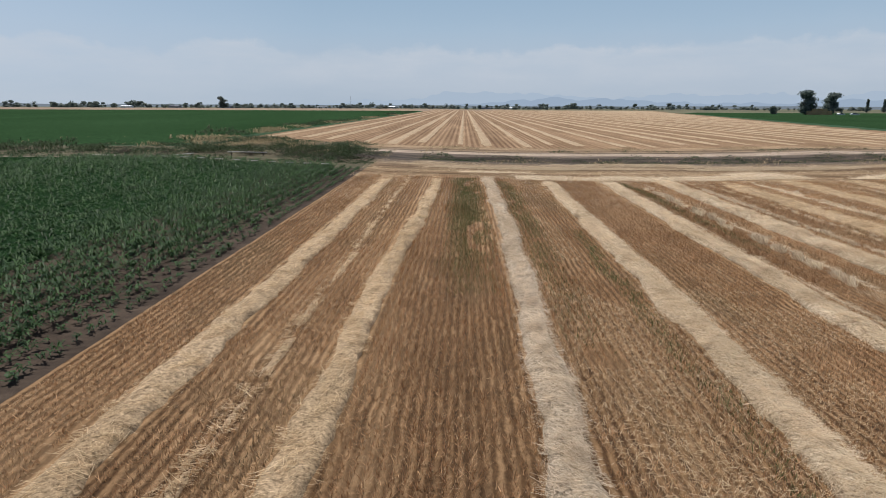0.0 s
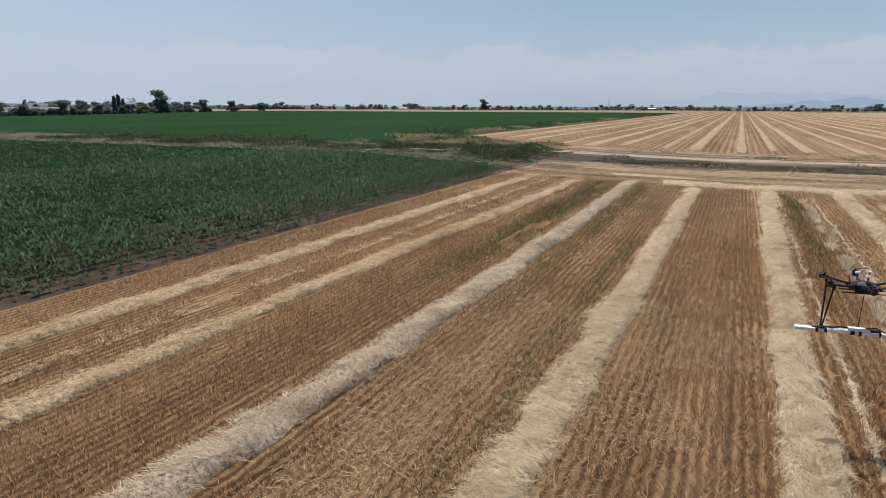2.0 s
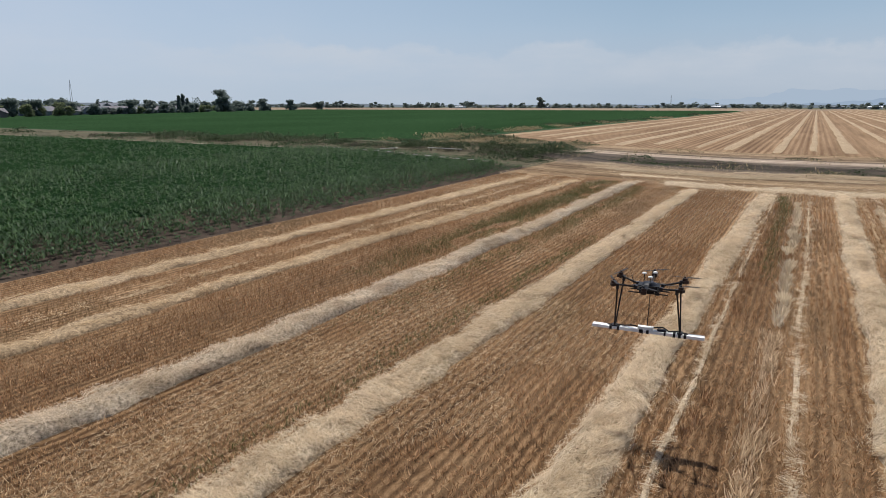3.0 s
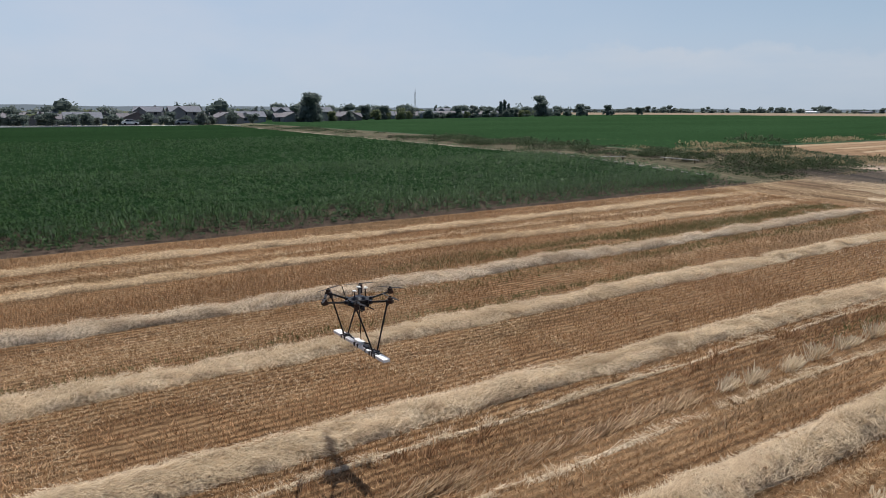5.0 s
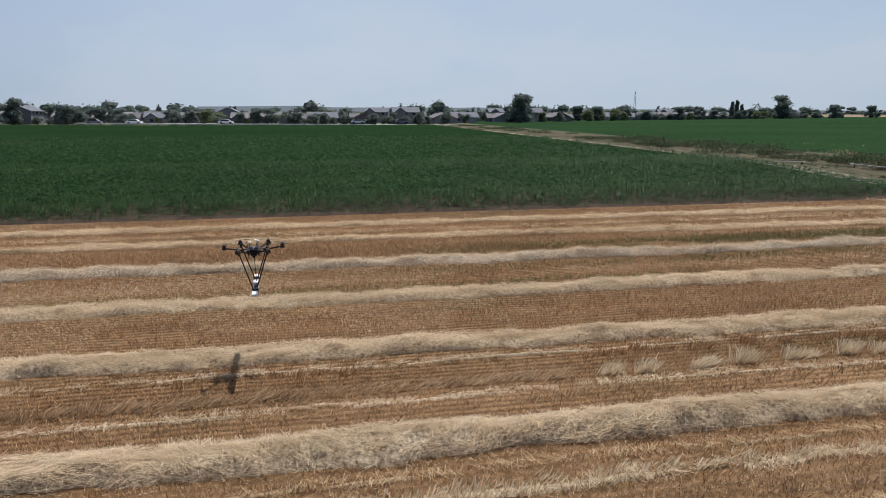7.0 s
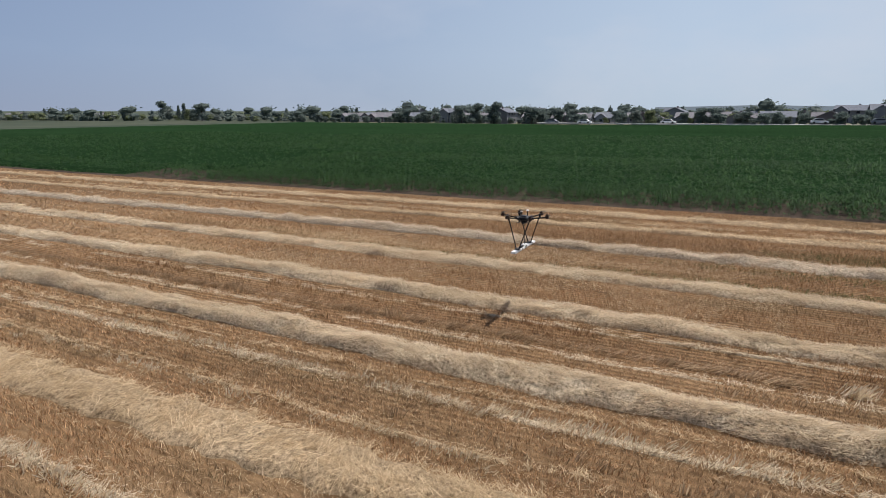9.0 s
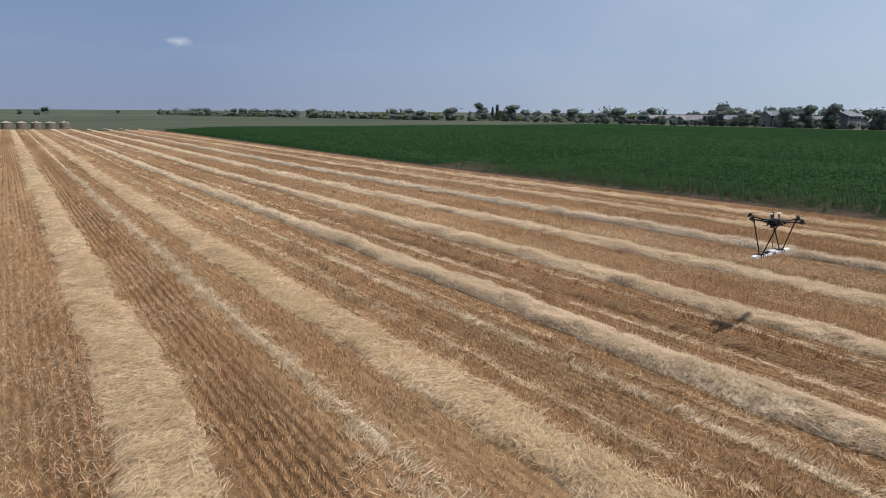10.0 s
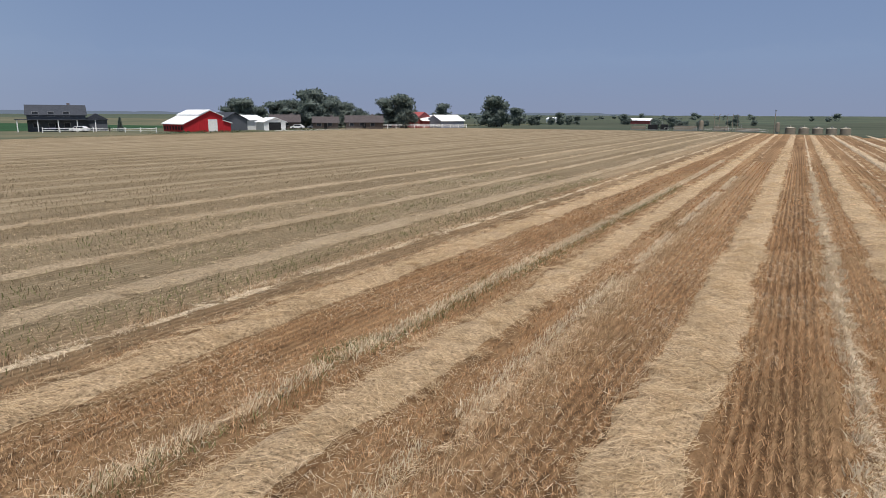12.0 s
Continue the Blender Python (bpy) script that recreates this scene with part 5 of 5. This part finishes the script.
# ---- farm to the south-east ----
def shed(name, wide, deep, wall_h, roof_h, wall_mat, roof_mat, opening=None):
    """A gabled shed: ridge along y, gable ends at -y and +y."""
    top = new(name)
    x, y = wide / 2, deep / 2
    part("wall", outline([(-x, 0), (x, 0), (x, wall_h), (0, wall_h + roof_h - 0.08), (-x, wall_h)], -y, y), wall_mat, top)
    for s in (-1, 1):
        k = roof_h / x
        part("roof", outline([(0, wall_h + roof_h + 0.14), (s * (x + 0.4), wall_h - 0.4 * k + 0.14), (s * (x + 0.4), wall_h - 0.4 * k), (0, wall_h + roof_h)], -y - 0.4, y + 0.4), roof_mat, top)
    if opening:
        w, h, mat, label = opening
        part("door", block(-w / 2, w / 2, -y - 0.06, -y, 0.02, h), mat, top, label)
    return top


def red_barn():
    top = new("barn")
    part("wall", outline([(-8.2, 0), (6.6, 0), (6.6, 2.6), (4.0, 3.3), (4.0, 4.7), (0, 6.3), (-8.2, 2.4)], -7, 7), RED, top, "bright red boarded barn wall")
    for pts in ([(0, 6.55), (-8.7, 2.42), (-8.7, 2.22), (0, 6.35)], [(0, 6.55), (4.4, 4.75), (4.4, 4.55), (0, 6.35)], [(4.0, 3.55), (7.0, 2.7), (7.0, 2.5), (4.0, 3.35)]):
        part("roof", outline(pts, -7.4, 7.4), BRIGHT_ROOF, top, "pale metal roof sheet")
    part("roof", outline([(-0.1, 6.7), (-3.6, 5.2), (-3.6, 5.0), (-0.1, 6.5)], -7.5, 7.5), BRIGHT_ROOF, top, "pale metal roof sheet")
    door = part("door", block(-0.6, 2.0, -7.08, -7.0, 0.05, 3.6), WHITE, top, "white barn door")
    bm = bmesh.new()
    for a, b, c, d in ((-0.75, -0.6, 0, 3.75), (2.0, 2.15, 0, 3.75), (-0.6, 2.0, 3.6, 3.75)):
        add_block(bm, a, b, -7.12, -7.0, c, d)
    part("frame", bm, WHITE, door)
    for k in range(7):
        part("stall_opening", block(-8.25, -8.2, -6 + 1.9 * k, -5.0 + 1.9 * k, 0.6, 1.7), DARK, top)
    bm = bmesh.new()
    for x in np.arange(-7.9, 6.5, 0.55):
        h = 2.4 + (x + 8.2) * 0.475 if x < 0 else (6.2 - x * 0.4 if x < 4 else 2.9)
        if not -0.8 < x < 2.2:
            add_block(bm, x, x + 0.04, -7.03, -7.0, 0, min(h, 6.0) - 0.25)
    part("batten", bm, RED, top)
    return top


def facing(x, y, turn=0):
    """The turn that shows a front to the middle of the field."""
    return math.degrees(math.atan2(17 - y, 22 - x)) + 90 + turn


def placed(ob, x, y, rz, label, category, dz=0.0):
    ob.matrix_basis = ground_pose(x, y, rz, dz)
    return tagged(ob, label, category)


barn = placed(red_barn(), 164, -101.5, facing(164, -101.5, 26), "bright red barn with pale metal roof and white door", "barn")
barn.scale = (0.88, 0.88, 0.86)

# two-storey grey farmhouse with a porch
def farmhouse():
    top = house(13, 9.5, 4.3, 2.3, SIDING_SLATE, ROOF_SLATE, False, 2)
    part("porch_roof", outline([(-9, 2.9), (9, 2.9), (9, 3.1), (-9, 3.1)], -8.2, -4.75), ROOF_SLATE, top)
    for x in (-8.5, -4.2, 0.2, 4.4, 8.5):
        part("porch_post", block(x - 0.12, x + 0.12, -8.0, -7.76, 0, 2.9), WHITE, top)
    part("side_wing", block(6.5, 11.5, -3.5, 3.8, 0, 3.0), SIDING_SLATE, top)
    part("wing_roof", outline([(6.2, 3.0), (11.9, 3.0), (9.0, 4.6)], -3.9, 4.2), ROOF_SLATE, top)
    return top


placed(farmhouse(), 193, -80, facing(193, -80), "large grey two-storey farmhouse with porch", "house")
placed(shed("shed", 8, 9, 3.0, 2.0, SIDING_SLATE, ROOF_SLATE), 168, -114.5, facing(168, -114.5, 30), "dark grey garage shed beside the barn", "shed")
placed(shed("shed", 9, 12, 2.9, 1.4, WHITE, BRIGHT_ROOF, (2.4, 2.2, SIDING_GREY, "grey roll door")), 171, -122.5, facing(171, -122.5, -50), "white metal shed on the farmyard", "shed")
placed(shed("shed", 6.5, 7, 2.4, 1.2, WHITE, BRIGHT_ROOF, (3.6, 2.3, DARK, "open dark doorway")), 158.5, -122.5, facing(158.5, -122.5, 20), "small white shed with dark open doorway", "shed")
placed(house(9.5, 8, 2.2, 2.2, SIDING_DARK, ROOF_RANCH, False), 173, -144, facing(173, -144), "brown-roofed ranch house among trees", "house")
placed(house(8, 8, 2.1, 1.7, SIDING_DARK, ROOF_RANCH, False), 158, -147, facing(158, -147), "low ranch house with brown shingle roof", "house")
placed(house(12, 9, 2.2, 2.0, SIDING_DARK, ROOF_RANCH, False), 149, -156, facing(149, -156), "dark ranch house with wide brown roof", "house")
placed(shed("barn", 11, 16, 3.6, 2.0, RED_FADED, RED_FADED, (3, 2.8, DARK, "open dark doorway")), 152, -186, facing(152, -186, 60), "faded red barn with red metal roof", "barn")
placed(shed("shed", 9, 11, 2.6, 1.8, RED_FADED, BRIGHT_ROOF, (4, 2.2, DARK, "open dark front")), 146, -189, facing(146, -189, -40), "red shed with bright white roof", "shed")
placed(shed("shed", 8, 12, 2.6, 2.0, SIDING_GREY, BRIGHT_ROOF), 138, -192, facing(138, -192, -45), "grey shed with bright white roof", "shed")
placed(shed("shed", 7, 14, 2.4, 1.4, WHITE, BRIGHT_ROOF), 232, -470, 70, "white shed far across the fields", "shed")
placed(shed("shed", 5, 12, 2.2, 1.1, RED_FADED, BRIGHT_ROOF), 101, -355, 80, "red shed with white roof by the trees", "shed")
placed(shed("shed", 5, 6, 2.2, 1.2, WHITE, BRIGHT_ROOF), 170, -400, 80, "small white shed in the distance", "shed")
for k, (x, y) in enumerate([(-600, 1120), (-520, 1135), (-420, 1110), (-250, 1130), (-130, 1120), (40, 1180), (90, 1190)]):
    placed(shed("shed", 10, 20, 2.6, 1.2, (WHITE, SIDING_TAN, SIDING_GREY)[k % 3], (BRIGHT_ROOF, ROOF_GREY)[k % 2]), x, y, 80, "long low farm building on the far plain", "shed")


def fence(points, high, mat, label):
    """Posts and two rails from point to point; one thing."""
    top = new("fence")
    for (xa, ya), (xb, yb) in zip(points, points[1:]):
        n = max(2, int(math.hypot(xb - xa, yb - ya) / 3))
        for k in range(n + 1):
            x, y = xa + (xb - xa) * k / n, ya + (yb - ya) * k / n
            z = float(rise(x, y))
            part("post", block(x - 0.07, x + 0.07, y - 0.07, y + 0.07, z - 0.1, z + high), mat, top)
        for h in (0.5, 0.95, 1.3):
            if h < high:
                part("rail", rod((xa, ya, float(rise(xa, ya)) + h), (xb, yb, float(rise(xb, yb)) + h), 0.05, None, 4), mat, top)
    return tagged(top, label, "fence")


fence([(164, -88), (174, -82), (182, -70)], 1.3, WHITE, "white rail fence before the grey farmhouse")
fence([(146, -160), (142, -170), (136, -180), (128, -190)], 1.4, WHITE, "white rail fence along the farm lane")
lane = bmesh.new()
add_block(lane, 147, 153, -158, -118, -0.05, 0.12)
lane = part("road", lane, CONCRETE, None)
lane.location.z = float(rise(150, -170))
tagged(lane, "pale gravel farm lane behind the fence", "road", kind="structure")
weed_patch("dry_grass", 9000, 145, 150, -230, -50, 0.2, DRY, "dry grass verge along the field's edge", 0.2, 63, 0.1, 0.16)
weed_patch("weeds", 6000, 146, 156, -330, -60, 0.4, WEED, "green verge weeds along the farm road", 0.3, 64, 0.08, 0.25)
canopy("pasture", np.linspace(200, 520, 40), np.linspace(-150, 60, 40), 0.15, GREEN, "green pasture behind the farm")
canopy("pasture", np.linspace(-174, 9, 40), np.linspace(-560, -166, 36), 0.15, DULL_FIELD, "green field beyond the tanks")
canopy("pasture", np.linspace(60, 420, 40), np.linspace(-640, -300, 30), 0.2, DULL_FIELD, "green field beyond the farm")

# ---- tank site at the south end ----
TANK = plain("tan_tank_paint", (0.25, 0.21, 0.165), 0.55, 0, 0.12, 0.6)
TANK_LID = plain("tank_lid", (0.36, 0.32, 0.26), 0.5, 0, 0.1)
STEEL = plain("grey_steel", (0.30, 0.30, 0.29), 0.45, 0.6, 0.15)


def tank(r, h):
    top = new("storage_tank")
    part("shell", rod((0, 0, 0), (0, 0, h), r, r, 28), TANK, top)
    part("lid", rod((0, 0, h), (0, 0, h + 0.35), r * 1.01, r * 0.12, 28), TANK_LID, top)
    for z in (0.06, h * 0.5, h - 0.06):
        part("hoop", rod((0, 0, z - 0.05), (0, 0, z + 0.05), r * 1.015, r * 1.015, 28), TANK, top)
    part("vent", rod((0, 0, h + 0.25), (0, 0, h + 0.8), 0.1, 0.1, 8), STEEL, top)
    part("hatch", rod((r * 0.6, 0, h + 0.05), (r * 0.6, 0, h + 0.4), 0.3, 0.3, 10), STEEL, top)
    return top


first_tank = tank(1.4, 1.7)
first_tank.matrix_basis = ground_pose(24.2, -199.5)
tagged(first_tank, "round tan steel storage tank at the field's end", "tank", "row of storage tanks")
for k in range(1, 5):
    copy_thing(first_tank, ground_pose(24.2 - 3.55 * k, -199.5 - 0.8 * k, 30 * k))


def separator(h, r):
    top = new("separator")
    part("vessel", rod((0, 0, 0.4), (0, 0, h), r, r, 14), TANK, top)
    part("dome", rod((0, 0, h), (0, 0, h + 0.3), r, r * 0.3, 14), TANK, top)
    part("skirt", rod((0, 0, 0), (0, 0, 0.4), r * 0.7, r * 0.7, 14), STEEL, top)
    part("pipe", rod((r, 0, 0.8), (r + 1.2, 0, 0.8), 0.08, None, 8), STEEL, top)
    return top


placed(separator(3.0, 0.75), 49.2, -199.5, 0, "upright tan separator vessel on the well pad", "vessel")
placed(separator(3.0, 0.6), 27.6, -198.5, 90, "upright tan separator vessel by the tanks", "vessel")


def bent_pole(h):
    top = new("vent_pole")
    part("pole", rod((0, 0, 0), (0, 0, h), 0.09, 0.07, 8), TANK, top)
    part("hook", rod((0, 0, h), (0.5, 0, h + 0.25), 0.07, 0.06, 8), TANK, top)
    part("base", block(-0.3, 0.3, -0.3, 0.3, 0, 0.25), STEEL, top)
    return top


first_pole = bent_pole(5.0)
placed(first_pole, 45.9, -204, 0, "tall bent tan vent pole on the well pad", "pole")
first_pole["group"] = "vent poles"
for x, y in ((44.6, -205), (42.2, -205), (40.5, -204), (39.2, -206)):
    copy_thing(first_pole, ground_pose(x, y, 20 * x))
mast = new("flare_mast")
part("pole", rod((0, 0, 0), (0, 0, 6.6), 0.14, 0.10, 10), TANK, mast)
part("cap", rod((0, 0, 6.5), (0, 0, 6.9), 0.2, 0.2, 10), STEEL, mast)
placed(mast, 28.6, -202, 0, "tall tan mast beside the storage tanks", "mast")


def skid(w, d, h, mat):
    top = new("equipment_skid")
    part("base", block(-w / 2, w / 2, -d / 2, d / 2, 0, 0.25), STEEL, top)
    part("housing", block(-w / 2 + 0.2, w / 2 - 0.2, -d / 2 + 0.15, d / 2 - 0.15, 0.25, h, 0.05), mat, top)
    part("pipe", rod((-w / 2, -d / 2 - 0.2, 0.7), (w / 2, -d / 2 - 0.2, 0.7), 0.09, None, 8), STEEL, top)
    part("stack", rod((w / 4, 0, h), (w / 4, 0, h + 0.9), 0.09, None, 8), STEEL, top)
    return top


for x, y, w, h, mat in ((36, -202, 7, 1.2, TANK), (43.5, -203, 4.5, 1.4, TANK), (54, -200.5, 7, 1.5, TANK), (64.5, -202, 3.2, 1.8, DARK), (61, -203, 2.6, 1.9, DARK), (70, -206, 5, 1.2, TANK)):
    placed(skid(w, 2.2, h, mat), x, y, 0, "low tan piping skid on the well pad" if mat is TANK else "dark compressor skid on the well pad", "equipment")
fence([(30, -197), (42, -197), (60, -197.5)], 1.0, STEEL, "low steel rail fence round the well pad")


# ---- power mast and far tower ----
def lattice_mast(h, w):
    top = new("antenna_mast")
    for a in range(3):
        c, s = math.cos(a * 2.094) * w, math.sin(a * 2.094) * w
        part("leg", rod((c, s, 0), (c * 0.3, s * 0.3, h), 0.12, 0.08, 5), STEEL, top)
    for k in range(1, 9):
        z, q = h * k / 9, w * (1 - 0.7 * k / 9)
        part("brace", rod((q, 0, z), (-q * 0.5, q * 0.86, z + 0.3), 0.06, None, 4), STEEL, top)
    part("antenna", rod((0, 0, h - 0.5), (0, 0, h + 2.2), 0.16, 0.08, 6), STEEL, top)
    return top


placed(lattice_mast(15, 0.9), -318, 188, 0, "steel antenna mast among the houses", "mast")
placed(lattice_mast(20, 1.2), -205, 1150, 0, "steel antenna mast on the far plain", "mast")


# ---- irrigation pipes on the ditch bank ----
PIPE = plain("pale_pipe", (0.42, 0.41, 0.38), 0.6)
for x0, y0, x1, y1 in ((-20.7, 52.6, -17.6, 54.0), (-23.4, 47.6, -22.6, 50.0), (-30, 47.6, -27.5, 47.4)):
    top = new("irrigation_pipe")
    za, zb = float(rise(x0, y0)) + 0.3, float(rise(x1, y1)) + 0.3
    part("tube", rod((x0, y0, za), (x1, y1, zb), 0.04, None, 10), PIPE, top)
    for t in (0.1, 0.9):
        x, y = x0 + (x1 - x0) * t, y0 + (y1 - y0) * t
        part("prop", block(x - 0.05, x + 0.05, y - 0.05, y + 0.05, float(rise(x, y)) - 0.05, float(rise(x, y)) + 0.26), BARK, top)
    tagged(top, "pale irrigation pipe lying on the weedy bank", "pipe", "irrigation pipes")
gated = new("irrigation_pipe")
for k in range(11):
    x = -24 + 1.35 * k
    z = float(rise(x, 44.4)) + 0.50
    part("tube", rod((x, 44.4, z), (x + 0.6, 44.4, z), 0.025, None, 8), PIPE, gated)
    part("prop", block(x + 0.12, x + 0.18, 44.37, 44.43, z - 0.55, z - 0.02), BARK, gated)
tagged(gated, "line of white pipe lengths along the corn's end", "pipe", "irrigation pipes")


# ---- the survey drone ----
CARBON = plain("black_carbon", (0.018, 0.017, 0.018), 0.45, 0, 0.2, 30)
SHELL = plain("black_shell", (0.022, 0.024, 0.032), 0.3, 0, 0.2, 20)
PUCK = plain("white_plastic", (0.80, 0.80, 0.78), 0.4, 0, 0.05)
MOTOR = plain("dark_motor", (0.05, 0.035, 0.032), 0.4, 0.5, 0.2, 30)
BOARD = plain("white_board", (0.80, 0.80, 0.80), 0.5, 0, 0.06, 8)
CABLE = plain("black_cable", (0.015, 0.015, 0.016), 0.6, 0, 0.1, 20)
BLUE = plain("blue_label", (0.12, 0.22, 0.42), 0.5, 0, 0.1, 20)
RED_CAP = plain("red_motor_cap", (0.35, 0.03, 0.025), 0.4, 0, 0.1, 20)


def survey_drone():
    top = new("drone")
    hexa = [(math.cos(radians(60 * k + 30)), math.sin(radians(60 * k + 30))) for k in range(6)]
    bm = rod((0, 0, -0.05), (0, 0, -0.035), 0.195, None, 6)
    add_rod(bm, (0, 0, 0.02), (0, 0, 0.034), 0.19, None, 6)
    part("centre_plate", bm, CARBON, top)
    bm = block(-0.135, 0.135, -0.11, 0.11, -0.034, 0.02, 0.015)
    part("battery_tray", bm, SHELL, top)
    bm = rod((0, 0, 0.034), (0, 0, 0.075), 0.13, 0.075, 12)
    bmesh.ops.bevel(bm, geom=bm.edges[:], offset=0.008, segments=2, affect="EDGES")
    part("shell", bm, SHELL, top, "glossy black domed shell")
    part("label_plate", block(-0.06, 0.02, -0.116, -0.108, -0.025, 0.010), BLUE, top)
    for k, (c, s) in enumerate(hexa):
        arm = part("arm", rod((c * 0.2, s * 0.2, 0.0), (c * 0.56, s * 0.56, 0.055), 0.017, 0.015, 10), CARBON, top)
        part("hinge", rod((c * 0.22, s * 0.22, -0.022), (c * 0.22, s * 0.22, 0.03), 0.032, None, 10), SHELL, arm)
        mount = part("motor_mount", block(-0.045, 0.045, -0.04, 0.04, -0.03, 0.02, 0.008), MOTOR, top)
        mount.data.transform(pose(c * 0.575, s * 0.575, 0.055, 0, 0, 60 * k + 30))
        bm = rod((c * 0.575, s * 0.575, 0.075), (c * 0.575, s * 0.575, 0.115), 0.04, None, 16)
        motor = part("motor", bm, MOTOR, top)
        part("cap", rod((c * 0.575, s * 0.575, 0.022), (c * 0.575, s * 0.575, 0.032), 0.03, None, 12), RED_CAP if k in (3, 4) else MOTOR, motor)
        bm = bmesh.new()
        for side in (0, 180):
            m = pose(c * 0.575, s * 0.575, 0.128, 6, 0, 37 * k + side)
            pts = [(0.02, 0.012), (0.08, 0.026), (0.2, 0.022), (0.262, 0.006), (0.262, -0.006), (0.1, -0.018), (0.02, -0.012)]
            lo = [bm.verts.new(m @ Vector((x, y, -0.0015))) for x, y in pts]
            hi = [bm.verts.new(m @ Vector((x, y, 0.0015))) for x, y in pts]
            bm.faces.new(hi)
            bm.faces.new(lo[::-1])
            for i in range(len(pts)):
                j = (i + 1) % len(pts)
                bm.faces.new((lo[i], lo[j], hi[j], hi[i]))
        add_rod(bm, (c * 0.575, s * 0.575, 0.115), (c * 0.575, s * 0.575, 0.14), 0.014, None, 10)
        part("propeller", bm, CARBON, top)
    for x, y, h in ((-0.09, 0.05, 0.185), (0.07, 0.09, 0.20), (0.02, -0.08, 0.16)):
        stalk = part("antenna_stalk", rod((x, y, 0.07), (x, y, h), 0.007, None, 8), CARBON, top)
        bm = rod((x, y, h), (x, y, h + 0.020), 0.036, 0.032, 18)
        part("antenna_puck", bm, PUCK, stalk, "white round antenna puck")
    part("front_antenna", rod((-0.2, -0.12, 0.0), (-0.25, -0.16, 0.2), 0.006, None, 6), CARBON, top)
    for y in (-0.1, 0.1):
        part("rail", rod((-0.3, y, -0.09), (0.3, y, -0.09), 0.010, None, 8), CARBON, top)
        for x in (-0.12, 0.12):
            part("rail_clamp", block(x - 0.014, x + 0.014, y - 0.014, y + 0.014, -0.1, -0.045), SHELL, top)
    part("payload_box", block(-0.085, 0.085, -0.06, 0.06, -0.115, -0.055, 0.012), SHELL, top)
    part("camera_pod", block(0.1, 0.155, -0.03, 0.03, -0.135, -0.08, 0.010), SHELL, top)
    for sx in (-1, 1):
        for sy in (-1, 1):
            leg = part("leg", rod((sx * 0.44, sy * 0.27, 0.03), (sx * 0.50, sy * 0.035, -0.70), 0.014, 0.012, 8), CARBON, top)
            part("leg_clamp", rod((sx * 0.44, sy * 0.27, -0.02), (sx * 0.44, sy * 0.27, 0.07), 0.026, None, 10), SHELL, leg)
        part("leg_foot", block(sx * 0.50 - 0.04, sx * 0.50 + 0.04, -0.06, 0.06, -0.715, -0.69), SHELL, top)
    bar = part("sensor_bar", block(-0.86, 0.86, -0.06, 0.06, -0.765, -0.716, 0.006), BOARD, top, "long white sensor board")
    for x, w in ((-0.56, 0.02), (-0.44, 0.018), (-0.08, 0.03), (0.02, 0.02), (0.42, 0.018), (0.50, 0.02), (0.58, 0.02), (0.28, 0.015)):
        part("strap", block(x - w, x + w, -0.064, 0.064, -0.769, -0.711), CABLE, bar)
    part("sensor_box", block(-0.14, 0.10, -0.045, 0.045, -0.716, -0.665, 0.008), PUCK, bar)
    part("sensor_box", block(0.16, 0.3, -0.035, 0.035, -0.716, -0.68, 0.008), SHELL, bar)
    for side, off in ((1, 0.02), (-1, -0.02)):
        bm = bmesh.new()
        pts = [(side * 0.1, off, -0.68), (side * 0.24, off * 2, -0.66), (side * 0.34, -off, -0.70), (side * 0.46, off, -0.69), (side * 0.62, 0.0, -0.71)]
        for a, b in zip(pts, pts[1:]):
            add_rod(bm, a, b, 0.011, None, 7)
        part("cable", bm, CABLE, bar)
    part("cable", rod((0.0, 0.02, -0.66), (0.02, 0.0, -0.14), 0.006, None, 6), CABLE, top)
    return top


drone = survey_drone()
drone.matrix_basis = pose(10.3, 8.85, 2.56, 0, -1.0, 4)
tagged(drone, "black six-rotor survey drone hovering with white sensor board", "drone")
